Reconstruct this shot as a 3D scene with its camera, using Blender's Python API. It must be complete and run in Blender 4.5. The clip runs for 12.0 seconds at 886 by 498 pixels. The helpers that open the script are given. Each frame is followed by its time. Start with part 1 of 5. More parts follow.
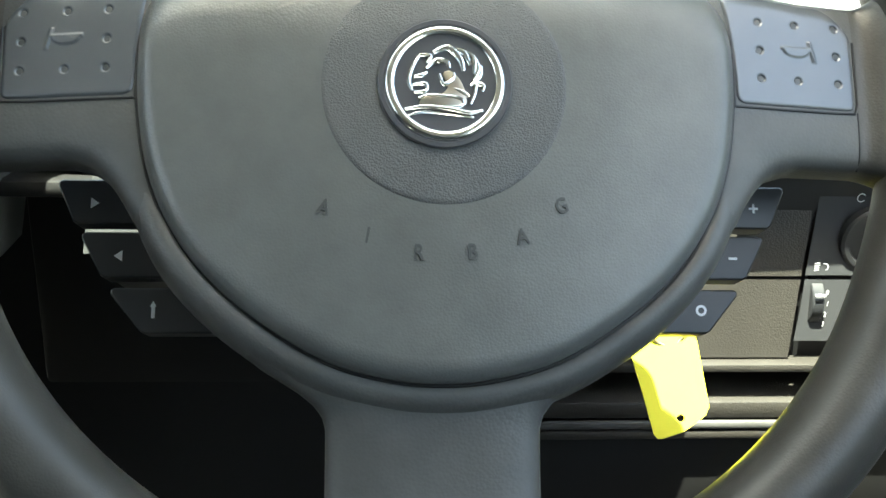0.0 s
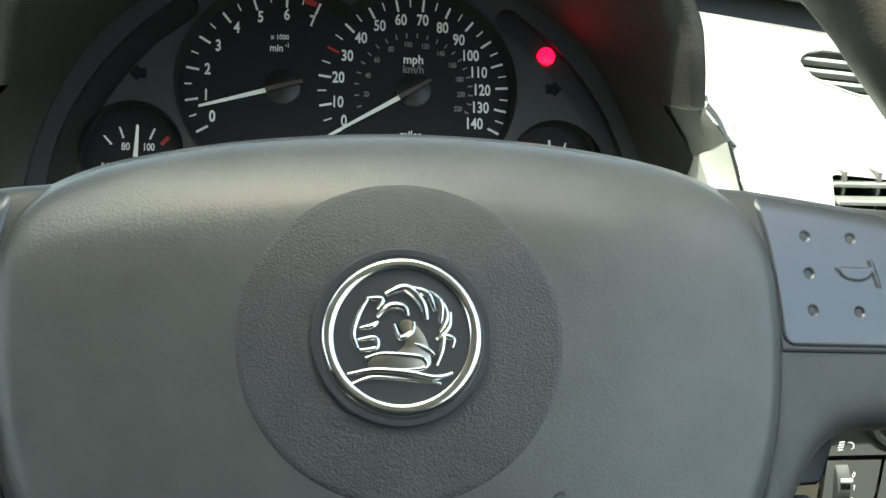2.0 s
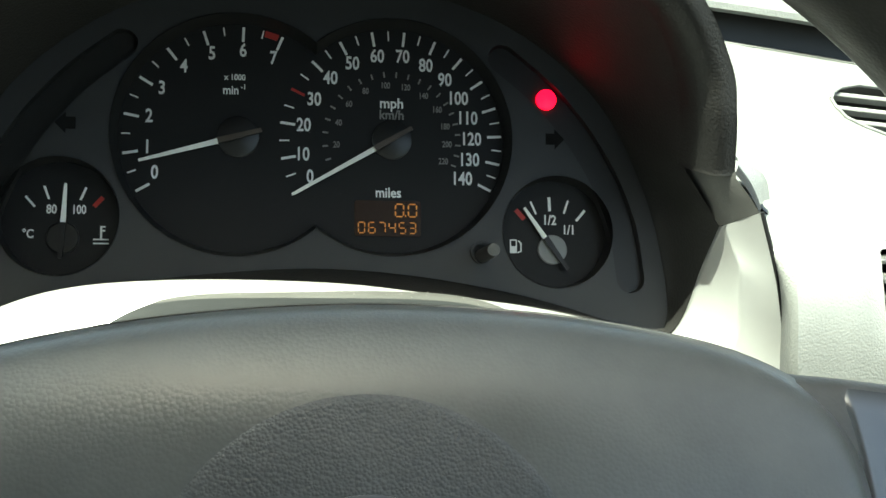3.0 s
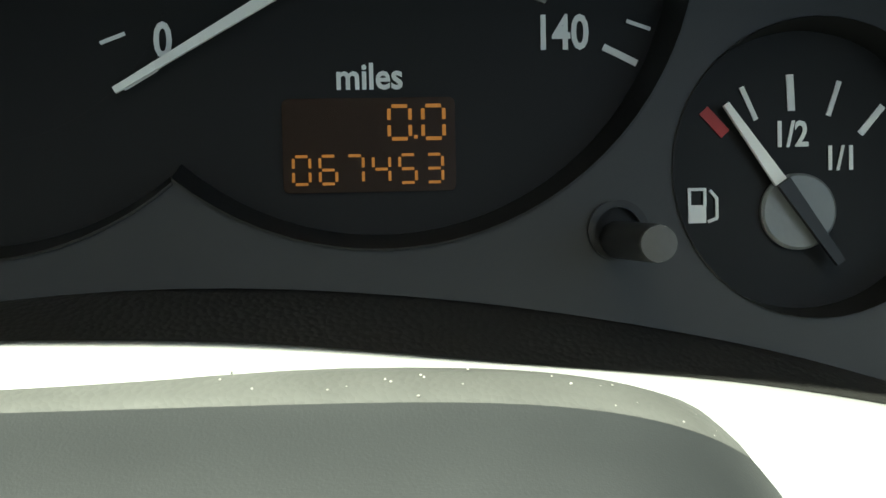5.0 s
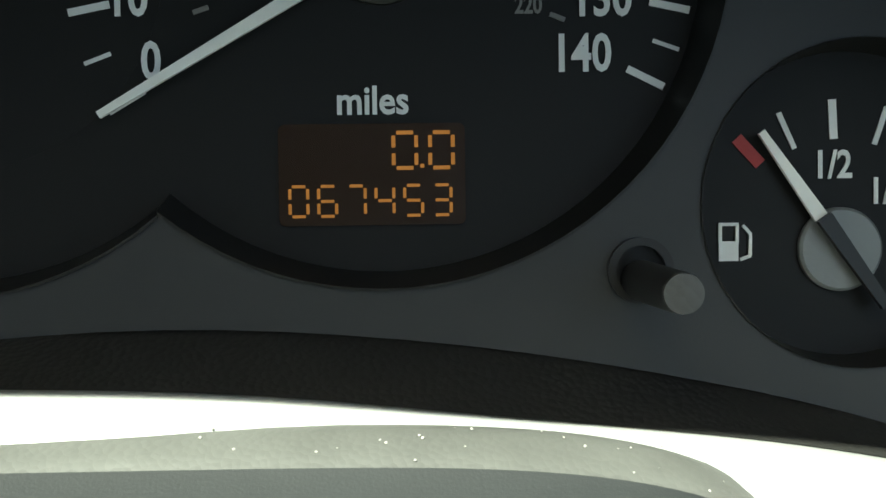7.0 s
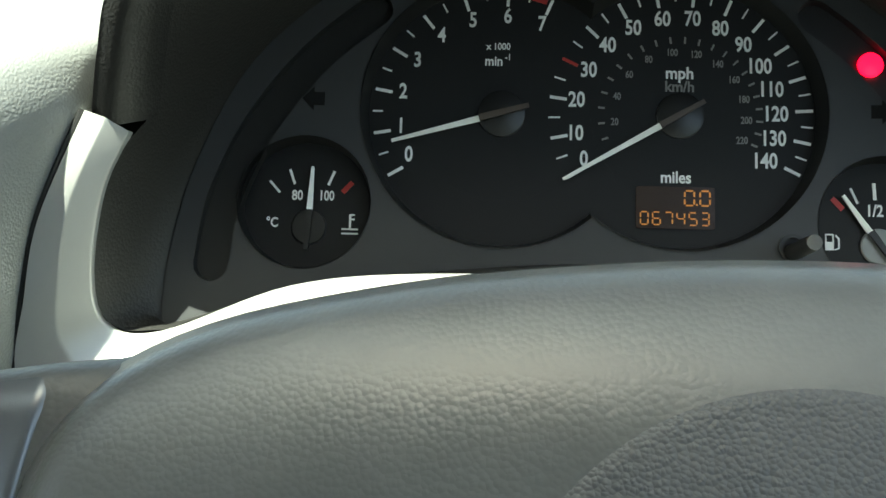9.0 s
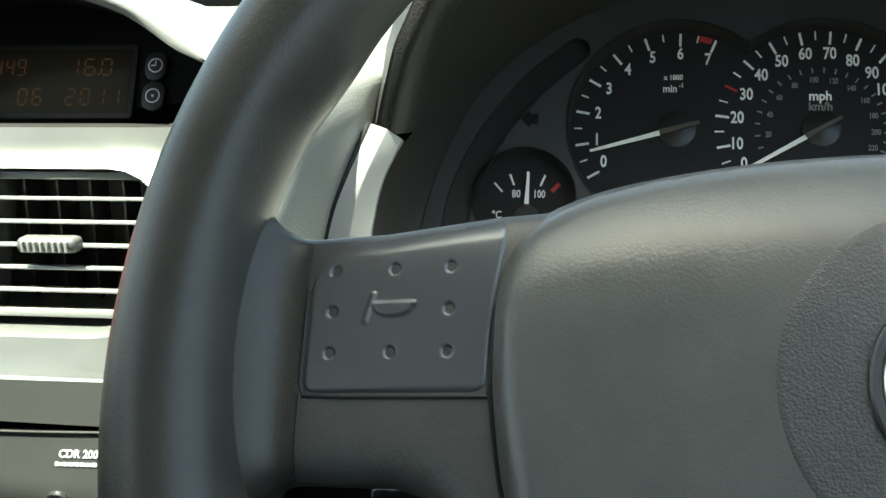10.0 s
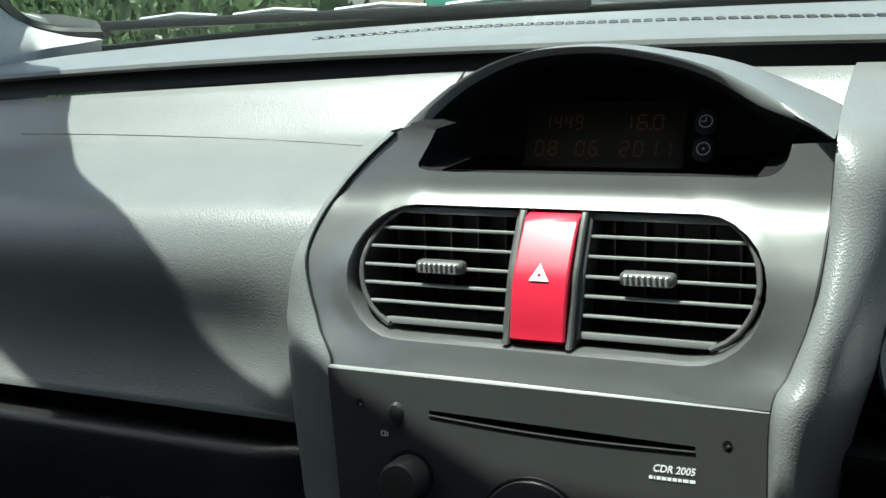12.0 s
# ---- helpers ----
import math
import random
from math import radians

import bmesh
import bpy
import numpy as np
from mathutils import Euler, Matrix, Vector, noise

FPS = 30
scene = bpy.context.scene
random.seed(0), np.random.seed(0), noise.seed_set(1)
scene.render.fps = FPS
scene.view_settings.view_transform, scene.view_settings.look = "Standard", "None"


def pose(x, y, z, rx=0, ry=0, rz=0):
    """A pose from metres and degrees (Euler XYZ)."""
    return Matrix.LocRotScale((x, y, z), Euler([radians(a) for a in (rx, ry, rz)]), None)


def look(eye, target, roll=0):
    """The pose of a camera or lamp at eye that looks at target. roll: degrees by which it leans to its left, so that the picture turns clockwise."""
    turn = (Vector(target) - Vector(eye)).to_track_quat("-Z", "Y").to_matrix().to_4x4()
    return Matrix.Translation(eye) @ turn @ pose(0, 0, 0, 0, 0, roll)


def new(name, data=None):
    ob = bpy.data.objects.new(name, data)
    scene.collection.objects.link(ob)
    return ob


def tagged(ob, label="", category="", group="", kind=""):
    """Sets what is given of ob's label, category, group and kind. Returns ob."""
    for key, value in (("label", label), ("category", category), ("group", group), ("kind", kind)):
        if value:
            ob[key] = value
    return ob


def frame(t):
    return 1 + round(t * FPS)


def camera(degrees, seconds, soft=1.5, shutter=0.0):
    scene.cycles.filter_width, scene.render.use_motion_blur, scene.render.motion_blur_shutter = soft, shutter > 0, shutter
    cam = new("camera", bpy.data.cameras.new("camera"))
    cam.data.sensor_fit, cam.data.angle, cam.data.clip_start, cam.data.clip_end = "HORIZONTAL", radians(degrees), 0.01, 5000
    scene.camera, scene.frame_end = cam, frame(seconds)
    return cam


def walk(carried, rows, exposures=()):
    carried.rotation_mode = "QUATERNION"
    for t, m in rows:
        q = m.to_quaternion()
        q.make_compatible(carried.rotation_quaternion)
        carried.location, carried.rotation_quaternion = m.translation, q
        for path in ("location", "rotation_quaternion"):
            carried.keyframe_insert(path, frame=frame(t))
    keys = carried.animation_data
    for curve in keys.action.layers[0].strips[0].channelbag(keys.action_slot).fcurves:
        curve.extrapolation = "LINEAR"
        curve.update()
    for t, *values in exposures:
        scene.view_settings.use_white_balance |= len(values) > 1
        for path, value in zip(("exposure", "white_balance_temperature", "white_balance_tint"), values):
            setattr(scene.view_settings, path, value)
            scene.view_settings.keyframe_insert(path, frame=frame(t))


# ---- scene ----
cam = camera(45.55, 12.0)

PATH = [
    (0.0, pose(-0.0300, -0.3204, 0.0711, 69.36, -2.72, -4.72)),
    (0.5, pose(-0.0264, -0.3097, 0.0815, 67.53, -3.20, -4.35)),
    (1.0, pose(-0.0318, -0.2847, 0.0593, 71.91, -3.27, -5.83)),
    (1.5, pose(-0.0289, -0.2534, 0.0778, 71.02, -3.60, -5.36)),
    (2.0, pose(-0.0197, -0.2240, 0.0953, 72.99, -2.69, -6.42)),
    (2.5, pose(-0.0184, -0.1874, 0.1124, 73.17, -3.50, -7.44)),
    (3.0, pose(-0.0122, -0.1404, 0.1200, 71.01, -3.23, -7.33)),
    (3.5, pose(-0.0020, -0.0658, 0.0995, 70.07, -2.78, -6.07)),
    (3.7, pose(0.0022, -0.0297, 0.0935, 68.75, -2.45, -5.52)),
    (5.3, pose(0.0347, 0.1347, 0.0442, 62.35, 0.58, -2.06)),
    (5.5, pose(0.0366, 0.1379, 0.0427, 63.00, 0.78, -1.33)),
    (6.0, pose(0.0346, 0.1382, 0.0430, 63.14, 0.57, -1.40)),
    (6.5, pose(0.0353, 0.1381, 0.0430, 62.92, 0.66, -1.28)),
    (6.7, pose(0.0350, 0.1384, 0.0451, 62.24, 0.51, -1.03)),
    (8.3, pose(0.0132, 0.0400, 0.0656, 68.80, -0.84, -3.03)),
    (8.5, pose(-0.0069, 0.0057, 0.0637, 71.70, -0.72, -3.26)),
    (9.0, pose(-0.0360, -0.0845, 0.0855, 72.42, -0.32, 3.30)),
    (9.5, pose(-0.0549, -0.1644, 0.0920, 74.11, -0.30, 5.81)),
    (10.0, pose(-0.0752, -0.1994, 0.0792, 76.39, 0.89, 7.92)),
    (10.5, pose(-0.0953, -0.2355, 0.0744, 78.74, 1.38, 12.12)),
    (11.0, pose(-0.1110, -0.2517, 0.0698, 78.77, 2.73, 17.34)),
    (11.5, pose(-0.1286, -0.2620, 0.0771, 79.39, 3.02, 22.40)),
    (12.0, pose(-0.1835, -0.2740, 0.0855, 79.60, 1.56, 23.78)),
]
EXPO = [(0.0, 3.55, 7100, -4), (1.5, 3.25, 7300, -5), (2.0, 2.88, 7200, -6), (2.5, 2.7, 7200, -8), (3.5, 2.05, 6800, -8), (5.5, 2.05, 6900, -7), (8.5, 2.2, 6700, -9), (9.5, 2.95, 7200, -6), (10.5, 2.55, 6800, -5), (11.5, 1.85, 6400, -3), (12.0, 1.0, 6200, -2)]
walk(cam, PATH, EXPO)

# ---- sky, sun ----
SUN_TO = Vector((-0.22, -0.25, 1.0)).normalized()
world = bpy.data.worlds.new("sky")
scene.world = world
world.use_nodes = True
wn = world.node_tree
sky = wn.nodes.new("ShaderNodeTexSky")
sky.sky_type = "NISHITA"
sky.sun_disc = False
sky.sun_elevation = math.asin(SUN_TO.z)
sky.air_density, sky.dust_density, sky.ozone_density = 1.0, 4.0, 0.6
sky.sun_rotation = math.atan2(SUN_TO.x, SUN_TO.y)
wn.links.new(sky.outputs[0], wn.nodes["Background"].inputs[0])
wn.nodes["Background"].inputs[1].default_value = 0.115
sun = new("sun", bpy.data.lights.new("sun", "SUN"))
sun.data.energy = 5.0
sun.data.angle = radians(0.5)
sun.data.color = (0.99, 1.0, 0.94)
sun.matrix_world = look(SUN_TO * 6, (0, 0, 0))


# ---- materials ----
def material(name, base, rough=0.5, metal=0.0, grain=0.0, cell=900.0, vary=0.12, spec=0.5, fine=0.0, emit=None, power=0.0, coat=0.0, vary_scale=25.0):
    """Plastic, paint or metal: patchy tone, a cell grain of that many cells a metre, and a finer speckle."""
    m = bpy.data.materials.new(name)
    m.use_nodes = True
    nt = m.node_tree
    p = nt.nodes["Principled BSDF"]
    p.inputs["Base Color"].default_value = (*base, 1)
    p.inputs["Roughness"].default_value = rough
    p.inputs["Metallic"].default_value = metal
    p.inputs["Specular IOR Level"].default_value = spec
    p.inputs["Coat Weight"].default_value = coat
    if emit:
        p.inputs["Emission Color"].default_value = (*emit, 1)
        p.inputs["Emission Strength"].default_value = power
    tc = nt.nodes.new("ShaderNodeTexCoord")
    if vary:
        n1 = nt.nodes.new("ShaderNodeTexNoise")
        n1.inputs["Scale"].default_value = vary_scale
        n1.inputs["Detail"].default_value = 6
        n1.inputs["Roughness"].default_value = 0.65
        nt.links.new(tc.outputs["Object"], n1.inputs["Vector"])
        r1 = nt.nodes.new("ShaderNodeMapRange")
        r1.inputs["From Min"].default_value, r1.inputs["From Max"].default_value = 0.3, 0.7
        r1.inputs["To Min"].default_value, r1.inputs["To Max"].default_value = 1 - vary, 1 + vary
        nt.links.new(n1.outputs["Fac"], r1.inputs["Value"])
        mul = nt.nodes.new("ShaderNodeVectorMath")
        mul.operation = "SCALE"
        mul.inputs[0].default_value = base
        nt.links.new(r1.outputs["Result"], mul.inputs["Scale"])
        nt.links.new(mul.outputs[0], p.inputs["Base Color"])
        r2 = nt.nodes.new("ShaderNodeMapRange")
        r2.inputs["To Min"].default_value, r2.inputs["To Max"].default_value = rough * (1 - vary), min(1, rough * (1 + vary))
        nt.links.new(n1.outputs["Fac"], r2.inputs["Value"])
        nt.links.new(r2.outputs["Result"], p.inputs["Roughness"])
    if grain or fine:
        b = nt.nodes.new("ShaderNodeBump")
        b.inputs["Strength"].default_value = grain or fine
        b.inputs["Distance"].default_value = 0.35 / cell if grain else 0.0002
        if grain:
            v = nt.nodes.new("ShaderNodeTexVoronoi")
            v.feature = "F1"
            v.inputs["Scale"].default_value = cell
            w = nt.nodes.new("ShaderNodeTexNoise")
            w.inputs["Scale"].default_value = cell * 0.35
            w.inputs["Detail"].default_value = 2
            mx = nt.nodes.new("ShaderNodeVectorMath")
            mx.operation = "MULTIPLY_ADD"
            mx.inputs[1].default_value = (0.45 / cell, 0.45 / cell, 0.45 / cell)
            b.invert = True
            nt.links.new(tc.outputs["Object"], w.inputs["Vector"])
            nt.links.new(w.outputs["Color"], mx.inputs[0])
            nt.links.new(tc.outputs["Object"], mx.inputs[2])
            nt.links.new(mx.outputs[0], v.inputs["Vector"])
            nt.links.new(v.outputs["Distance"], b.inputs["Height"])
        else:
            w = nt.nodes.new("ShaderNodeTexNoise")
            w.inputs["Scale"].default_value = cell * 2
            w.inputs["Detail"].default_value = 4
            nt.links.new(tc.outputs["Object"], w.inputs["Vector"])
            nt.links.new(w.outputs["Fac"], b.inputs["Height"])
        nt.links.new(b.outputs[0], p.inputs["Normal"])
    return m


M_PAD = material("grained pad plastic", (0.100, 0.101, 0.096), 0.32, grain=0.18, cell=1200, vary=0.14, vary_scale=45.0)
M_DISC = material("fine pad plastic", (0.066, 0.067, 0.066), 0.50, grain=0.7, cell=1500, vary=0.12, vary_scale=60.0)
M_RIM = material("rim skin", (0.050, 0.047, 0.041), 0.38, grain=0.17, cell=1100, spec=0.4, vary=0.2, vary_scale=40.0)
M_FRAME = material("smooth grey plastic", (0.070, 0.0695, 0.066), 0.44, grain=0.16, cell=900, spec=0.42, vary=0.16, vary_scale=40.0)
M_HORN = material("satin horn plastic", (0.125, 0.131, 0.139), 0.27, fine=0.08, cell=1500, vary=0.05, metal=0.4)
M_BTN = material("button plastic", (0.022, 0.023, 0.025), 0.4, fine=0.2, cell=1800)
M_DASH = material("grained dash plastic", (0.165, 0.171, 0.165), 0.34, spec=0.6, grain=0.44, cell=1000, vary=0.06)
M_LOWER = material("grained lower plastic", (0.028, 0.0255, 0.0215), 0.5, grain=0.5, cell=900)
M_SILVER = material("satin silver paint", (0.36, 0.365, 0.355), 0.32, metal=0.4, vary=0.05, fine=0.06)
M_FASCIA = material("metallic grey paint", (0.185, 0.190, 0.183), 0.30, metal=0.6, vary=0.05, fine=0.06)
M_RADIO = material("radio grey paint", (0.058, 0.060, 0.058), 0.36, metal=0.2, vary=0.06, fine=0.1)
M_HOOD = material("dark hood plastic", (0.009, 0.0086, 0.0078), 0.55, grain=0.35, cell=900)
M_BLACK = material("black plastic", (0.006, 0.006, 0.006), 0.5, vary=0.1)
# also puts shade into the ear walls of the display recess
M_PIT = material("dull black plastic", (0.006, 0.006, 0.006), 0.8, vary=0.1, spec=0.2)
M_DUST = material("grey dust", (0.26, 0.25, 0.23), 0.8, vary=0.1)
M_MASK = material("mask grey", (0.033, 0.034, 0.036), 0.5, vary=0.05, fine=0.1, spec=0.3)
M_DIAL = material("dial black", (0.006, 0.006, 0.0065), 0.6, vary=0.05, spec=0.3)
M_MARK = material("dial white print", (0.75, 0.76, 0.74), 0.5, vary=0)
M_DIM = material("dial dim print", (0.19, 0.185, 0.175), 0.5, vary=0)
M_REDP = material("dial red print", (0.35, 0.02, 0.015), 0.5, vary=0)
M_NEEDLE = material("needle white", (0.85, 0.85, 0.80), 0.45, vary=0)
M_LCD = material("lcd glass", (0.012, 0.008, 0.006), 0.25, vary=0, emit=(0.4, 0.13, 0.04), power=0.0028)
M_SEG = material("lcd segments", (0.3, 0.12, 0.02), 0.5, vary=0, emit=(1.0, 0.36, 0.06), power=0.055)
M_LAMP = material("red telltale", (0.5, 0.0, 0.01), 0.4, vary=0, emit=(1.0, 0.0, 0.02), power=1.2)
M_CHROME = material("chrome", (0.88, 0.87, 0.83), 0.16, metal=1.0, vary=0)
M_BADGE = material("badge dark", (0.06, 0.06, 0.065), 0.3, vary=0.05)
M_RED = material("red switch plastic", (0.62, 0.02, 0.05), 0.35, vary=0.05, coat=0.2)
M_WHITE = material("white print", (0.8, 0.8, 0.8), 0.5, vary=0)
M_TAG = material("yellow tag plastic", (0.85, 0.78, 0.06), 0.45, vary=0.03)
M_STEEL = material("worn steel", (0.5, 0.48, 0.44), 0.35, metal=1.0, vary=0.1)
M_DISP = material("dim display glass", (0.03, 0.024, 0.018), 0.15, vary=0)
M_DSEG = material("display segments", (0.13, 0.055, 0.016), 0.5, vary=0, emit=(1.0, 0.4, 0.1), power=0.004)
M_CAP = material("needle cap", (0.010, 0.010, 0.010), 0.4, vary=0.05)
M_SHROUD = material("smooth column plastic", (0.055, 0.058, 0.059), 0.42, grain=0.12, cell=900)
# collar colour, darker than its lip
M_COLLAR = material("dark column collar", (0.016, 0.0175, 0.0185), 0.5, fine=0.2, cell=1200)
M_LID = material("dark glovebox plastic", (0.012, 0.0125, 0.013), 0.45, grain=0.4, cell=800)
M_SMOOTH = material("smooth dash plastic", (0.17, 0.176, 0.17), 0.34, grain=0.15, cell=900, vary=0.06)
M_TAIL = material("brown needle tail", (0.06, 0.045, 0.035), 0.5, vary=0)
M_EMBLEM = material("dull emblem metal", (0.55, 0.50, 0.42), 0.3, metal=1.0, vary=0.05)
# pad plastic made darker to stand for shade on the raised letters
M_LETTER_SHADE = material("shade-darkened letter plastic", (0.042, 0.043, 0.042), 0.5, vary=0)
M_LINER = material("headlining", (0.42, 0.42, 0.40), 0.9, vary=0.06)
M_TRIM = material("cabin trim", (0.05, 0.05, 0.05), 0.7, vary=0.1)


# ---- building helpers ----
def part(name, bm, mat, parent=None, label="", smooth=True, angle=35):
    me = bpy.data.meshes.new(name)
    bmesh.ops.recalc_face_normals(bm, faces=bm.faces)
    bm.to_mesh(me)
    bm.free()
    me.materials.append(mat)
    if smooth:
        me.shade_smooth()
        me.set_sharp_from_angle(angle=radians(angle))
    ob = new(name, me)
    if parent:
        ob.parent = parent
    if label:
        ob["label"] = label
    return ob


def thing(name, label, category, m=None, group="", kind=""):
    ob = new(name)
    ob.empty_display_size = 0.02
    if m is not None:
        ob.matrix_world = m
    return tagged(ob, label, category, group, kind)


def spline(pts, per=8, closed=False):
    """A smooth line through the points."""
    p = [np.array(q, float) for q in pts]
    n = len(p)
    out = []
    for i in range(n if closed else n - 1):
        a, b, c, d = (p[k % n] if closed else p[min(max(k, 0), n - 1)] for k in (i - 1, i, i + 1, i + 2))
        for k in range(per):
            t = k / per
            out.append(0.5 * (2 * b + (c - a) * t + (2 * a - 5 * b + 4 * c - d) * t * t + (3 * b - a - 3 * c + d) * t**3))
    if not closed:
        out.append(p[-1])
    return out


def mirrored(pts, cx=0.0):
    """A closed outline from its right half, listed from the bottom up."""
    return list(pts) + [(2 * cx - x, y) for x, y in reversed(pts) if abs(x - cx) > 1e-6]


def sheet(rows, closed=False, bm=None):
    """A skin over rows of points; closed joins each row's end to its start."""
    bm = bm or bmesh.new()
    grid = [[bm.verts.new(tuple(q)) for q in row] for row in rows]
    for a, b in zip(grid, grid[1:]):
        n = len(a)
        for k in range(n if closed else n - 1):
            bm.faces.new((a[k], a[(k + 1) % n], b[(k + 1) % n], b[k]))
    return bm


def inside(q, loop):
    x, y, hit = q[0], q[1], False
    for (x0, y0), (x1, y1) in zip(loop, loop[1:] + loop[:1]):
        if (y0 > y) != (y1 > y) and x < (x1 - x0) * (y - y0) / (y1 - y0) + x0:
            hit = not hit
    return hit


def holed(outline, holes, place, step):
    """A skin with openings: laid out flat, then put in place point by point."""
    import mathutils
    loops = [[(float(a), float(b)) for a, b in lp] for lp in [outline, *holes]]
    verts, edges = [], []
    for lp in loops:
        k = len(verts)
        verts += lp
        edges += [(k + i, k + (i + 1) % len(lp)) for i in range(len(lp))]
    xs, ys = [q[0] for q in loops[0]], [q[1] for q in loops[0]]
    for x in np.arange(min(xs) + step / 2, max(xs), step):
        for y in np.arange(min(ys) + step / 2, max(ys), step):
            if inside((x, y), loops[0]) and not any(inside((x, y), h) for h in loops[1:]):
                verts.append((float(x), float(y)))
    co, _, faces, *_ = mathutils.geometry.delaunay_2d_cdt([Vector(v) for v in verts], edges, [], 0, 1e-7)
    bm = bmesh.new()
    vs = [bm.verts.new(tuple(place(c.x, c.y))) for c in co]
    for f in faces:
        q = sum((co[i] for i in f), Vector((0, 0))) / len(f)
        if inside(q, loops[0]) and not any(inside(q, h) for h in loops[1:]):
            bm.faces.new([vs[i] for i in f])
    bmesh.ops.delete(bm, geom=[v for v in bm.verts if not v.link_faces], context="VERTS")
    return bm


def prism(outline, z0, z1, bevel=0.0, segments=2, bm=None):
    """An upright solid over an outline in x and y, its top edge rounded."""
    own = bmesh.new()
    lo = [own.verts.new((x, y, z0)) for x, y in outline]
    hi = [own.verts.new((x, y, z1)) for x, y in outline]
    own.faces.new(lo)
    top = own.faces.new(hi)
    n = len(lo)
    for k in range(n):
        own.faces.new((lo[k], lo[(k + 1) % n], hi[(k + 1) % n], hi[k]))
    bmesh.ops.recalc_face_normals(own, faces=own.faces)
    if bevel:
        bmesh.ops.bevel(own, geom=list(top.edges), offset=bevel, segments=segments, affect="EDGES", profile=0.6)
    if bm is None:
        return own
    merge(bm, own)
    return bm


def merge(bm, other, m=None):
    me = bpy.data.meshes.new("tmp")
    other.to_mesh(me)
    other.free()
    if m is not None:
        me.transform(m)
    bm.from_mesh(me)
    bpy.data.meshes.remove(me)


def block(x0, x1, y0, y1, z0, z1, bevel=0.0, segments=2, m=None):
    bm = bmesh.new()
    bmesh.ops.create_cube(bm, size=1)
    for v in bm.verts:
        v.co = ((x0 + x1) / 2 + v.co.x * (x1 - x0), (y0 + y1) / 2 + v.co.y * (y1 - y0), (z0 + z1) / 2 + v.co.z * (z1 - z0))
    if bevel:
        bmesh.ops.bevel(bm, geom=list(bm.edges), offset=bevel, segments=segments, affect="EDGES", profile=0.5)
    if m is not None:
        bm.transform(m)
    return bm


def turned(profile, n=48, m=None):
    """A body turned about z from pairs of radius and height."""
    rows = [[(r * math.cos(a), r * math.sin(a), z) for a in np.linspace(0, 2 * math.pi, n, endpoint=False)] for r, z in profile]
    bm = sheet(rows, closed=True)
    if profile[0][0] > 0:
        bm.faces.new([v for v in bm.verts][:n])
    bm.verts.ensure_lookup_table()
    if profile[-1][0] > 0:
        bm.faces.new([bm.verts[len(bm.verts) - n + k] for k in range(n)])
    bmesh.ops.remove_doubles(bm, verts=bm.verts, dist=1e-7)
    if m is not None:
        bm.transform(m)
    return bm


def tube(line, r, n=12):
    """A round bar along a line of points."""
    line = [Vector(q) for q in line]
    rows = []
    for k, q in enumerate(line):
        d = (line[min(k + 1, len(line) - 1)] - line[max(k - 1, 0)]).normalized()
        a = d.cross(Vector((0.13, 0.2, 1))).normalized()
        b = d.cross(a)
        rr = r[k] if isinstance(r, (list, tuple)) else r
        rows.append([q + rr * (math.cos(t) * a + math.sin(t) * b) for t in np.linspace(0, 2 * math.pi, n, endpoint=False)])
    bm = sheet(rows, closed=True)
    bm.verts.ensure_lookup_table()
    bm.faces.new([bm.verts[k] for k in range(n)])
    bm.faces.new([bm.verts[len(bm.verts) - n + k] for k in range(n)])
    return bm


def circle(cx, cy, r, n=48, a0=0.0, a1=360.0):
    if a1 - a0 >= 360:
        return [(cx + r * math.cos(a), cy + r * math.sin(a)) for a in np.linspace(0, 2 * math.pi, n, endpoint=False)]
    return [(cx + r * math.cos(radians(a)), cy + r * math.sin(radians(a))) for a in np.linspace(a0, a1, n)]


def rounded(x0, x1, y0, y1, r, n=5):
    out = []
    for cx, cy, a in ((x1 - r, y0 + r, -90), (x1 - r, y1 - r, 0), (x0 + r, y1 - r, 90), (x0 + r, y0 + r, 180)):
        out += [(cx + r * math.cos(radians(a + 90 * k / n)), cy + r * math.sin(radians(a + 90 * k / n))) for k in range(n + 1)]
    return out


def letters(bm, text, x, y, z, cap, squeeze=1.0, turn=0.0, depth=0.0002, m=None, bold=0.03):
    """Adds flat letters of that capital height, centred at a place in the plane of x and y."""
    cu = bpy.data.curves.new("letters", "FONT")
    cu.body, cu.align_x, cu.align_y, cu.size, cu.extrude = text, "CENTER", "CENTER", cap / 0.70, depth / 2
    cu.resolution_u = 3
    cu.offset = cap * bold
    ob = bpy.data.objects.new("letters", cu)
    me = bpy.data.meshes.new_from_object(ob)
    t = Matrix.Translation((x, y, z)) @ Matrix.Rotation(radians(turn), 4, "Z") @ Matrix.Diagonal((squeeze, 1, 1, 1))
    me.transform(m @ t if m is not None else t)
    bm.from_mesh(me)
    bpy.data.objects.remove(ob)
    bpy.data.curves.remove(cu)
    bpy.data.meshes.remove(me)


def bar(bm, x0, y0, x1, y1, width, z0, z1, width1=None):
    """A flat bar from one point to another."""
    d = Vector((x1 - x0, y1 - y0))
    s = Vector((-d.y, d.x)).normalized()
    w0, w1 = width / 2, (width if width1 is None else width1) / 2
    q = [(x0 + s.x * w0, y0 + s.y * w0), (x0 - s.x * w0, y0 - s.y * w0), (x1 - s.x * w1, y1 - s.y * w1), (x1 + s.x * w1, y1 + s.y * w1)]
    prism(q, z0, z1, bm=bm)


def step01(a, b, x):
    t = min(max((x - a) / (b - a), 0), 1)
    return t * t * (3 - 2 * t)


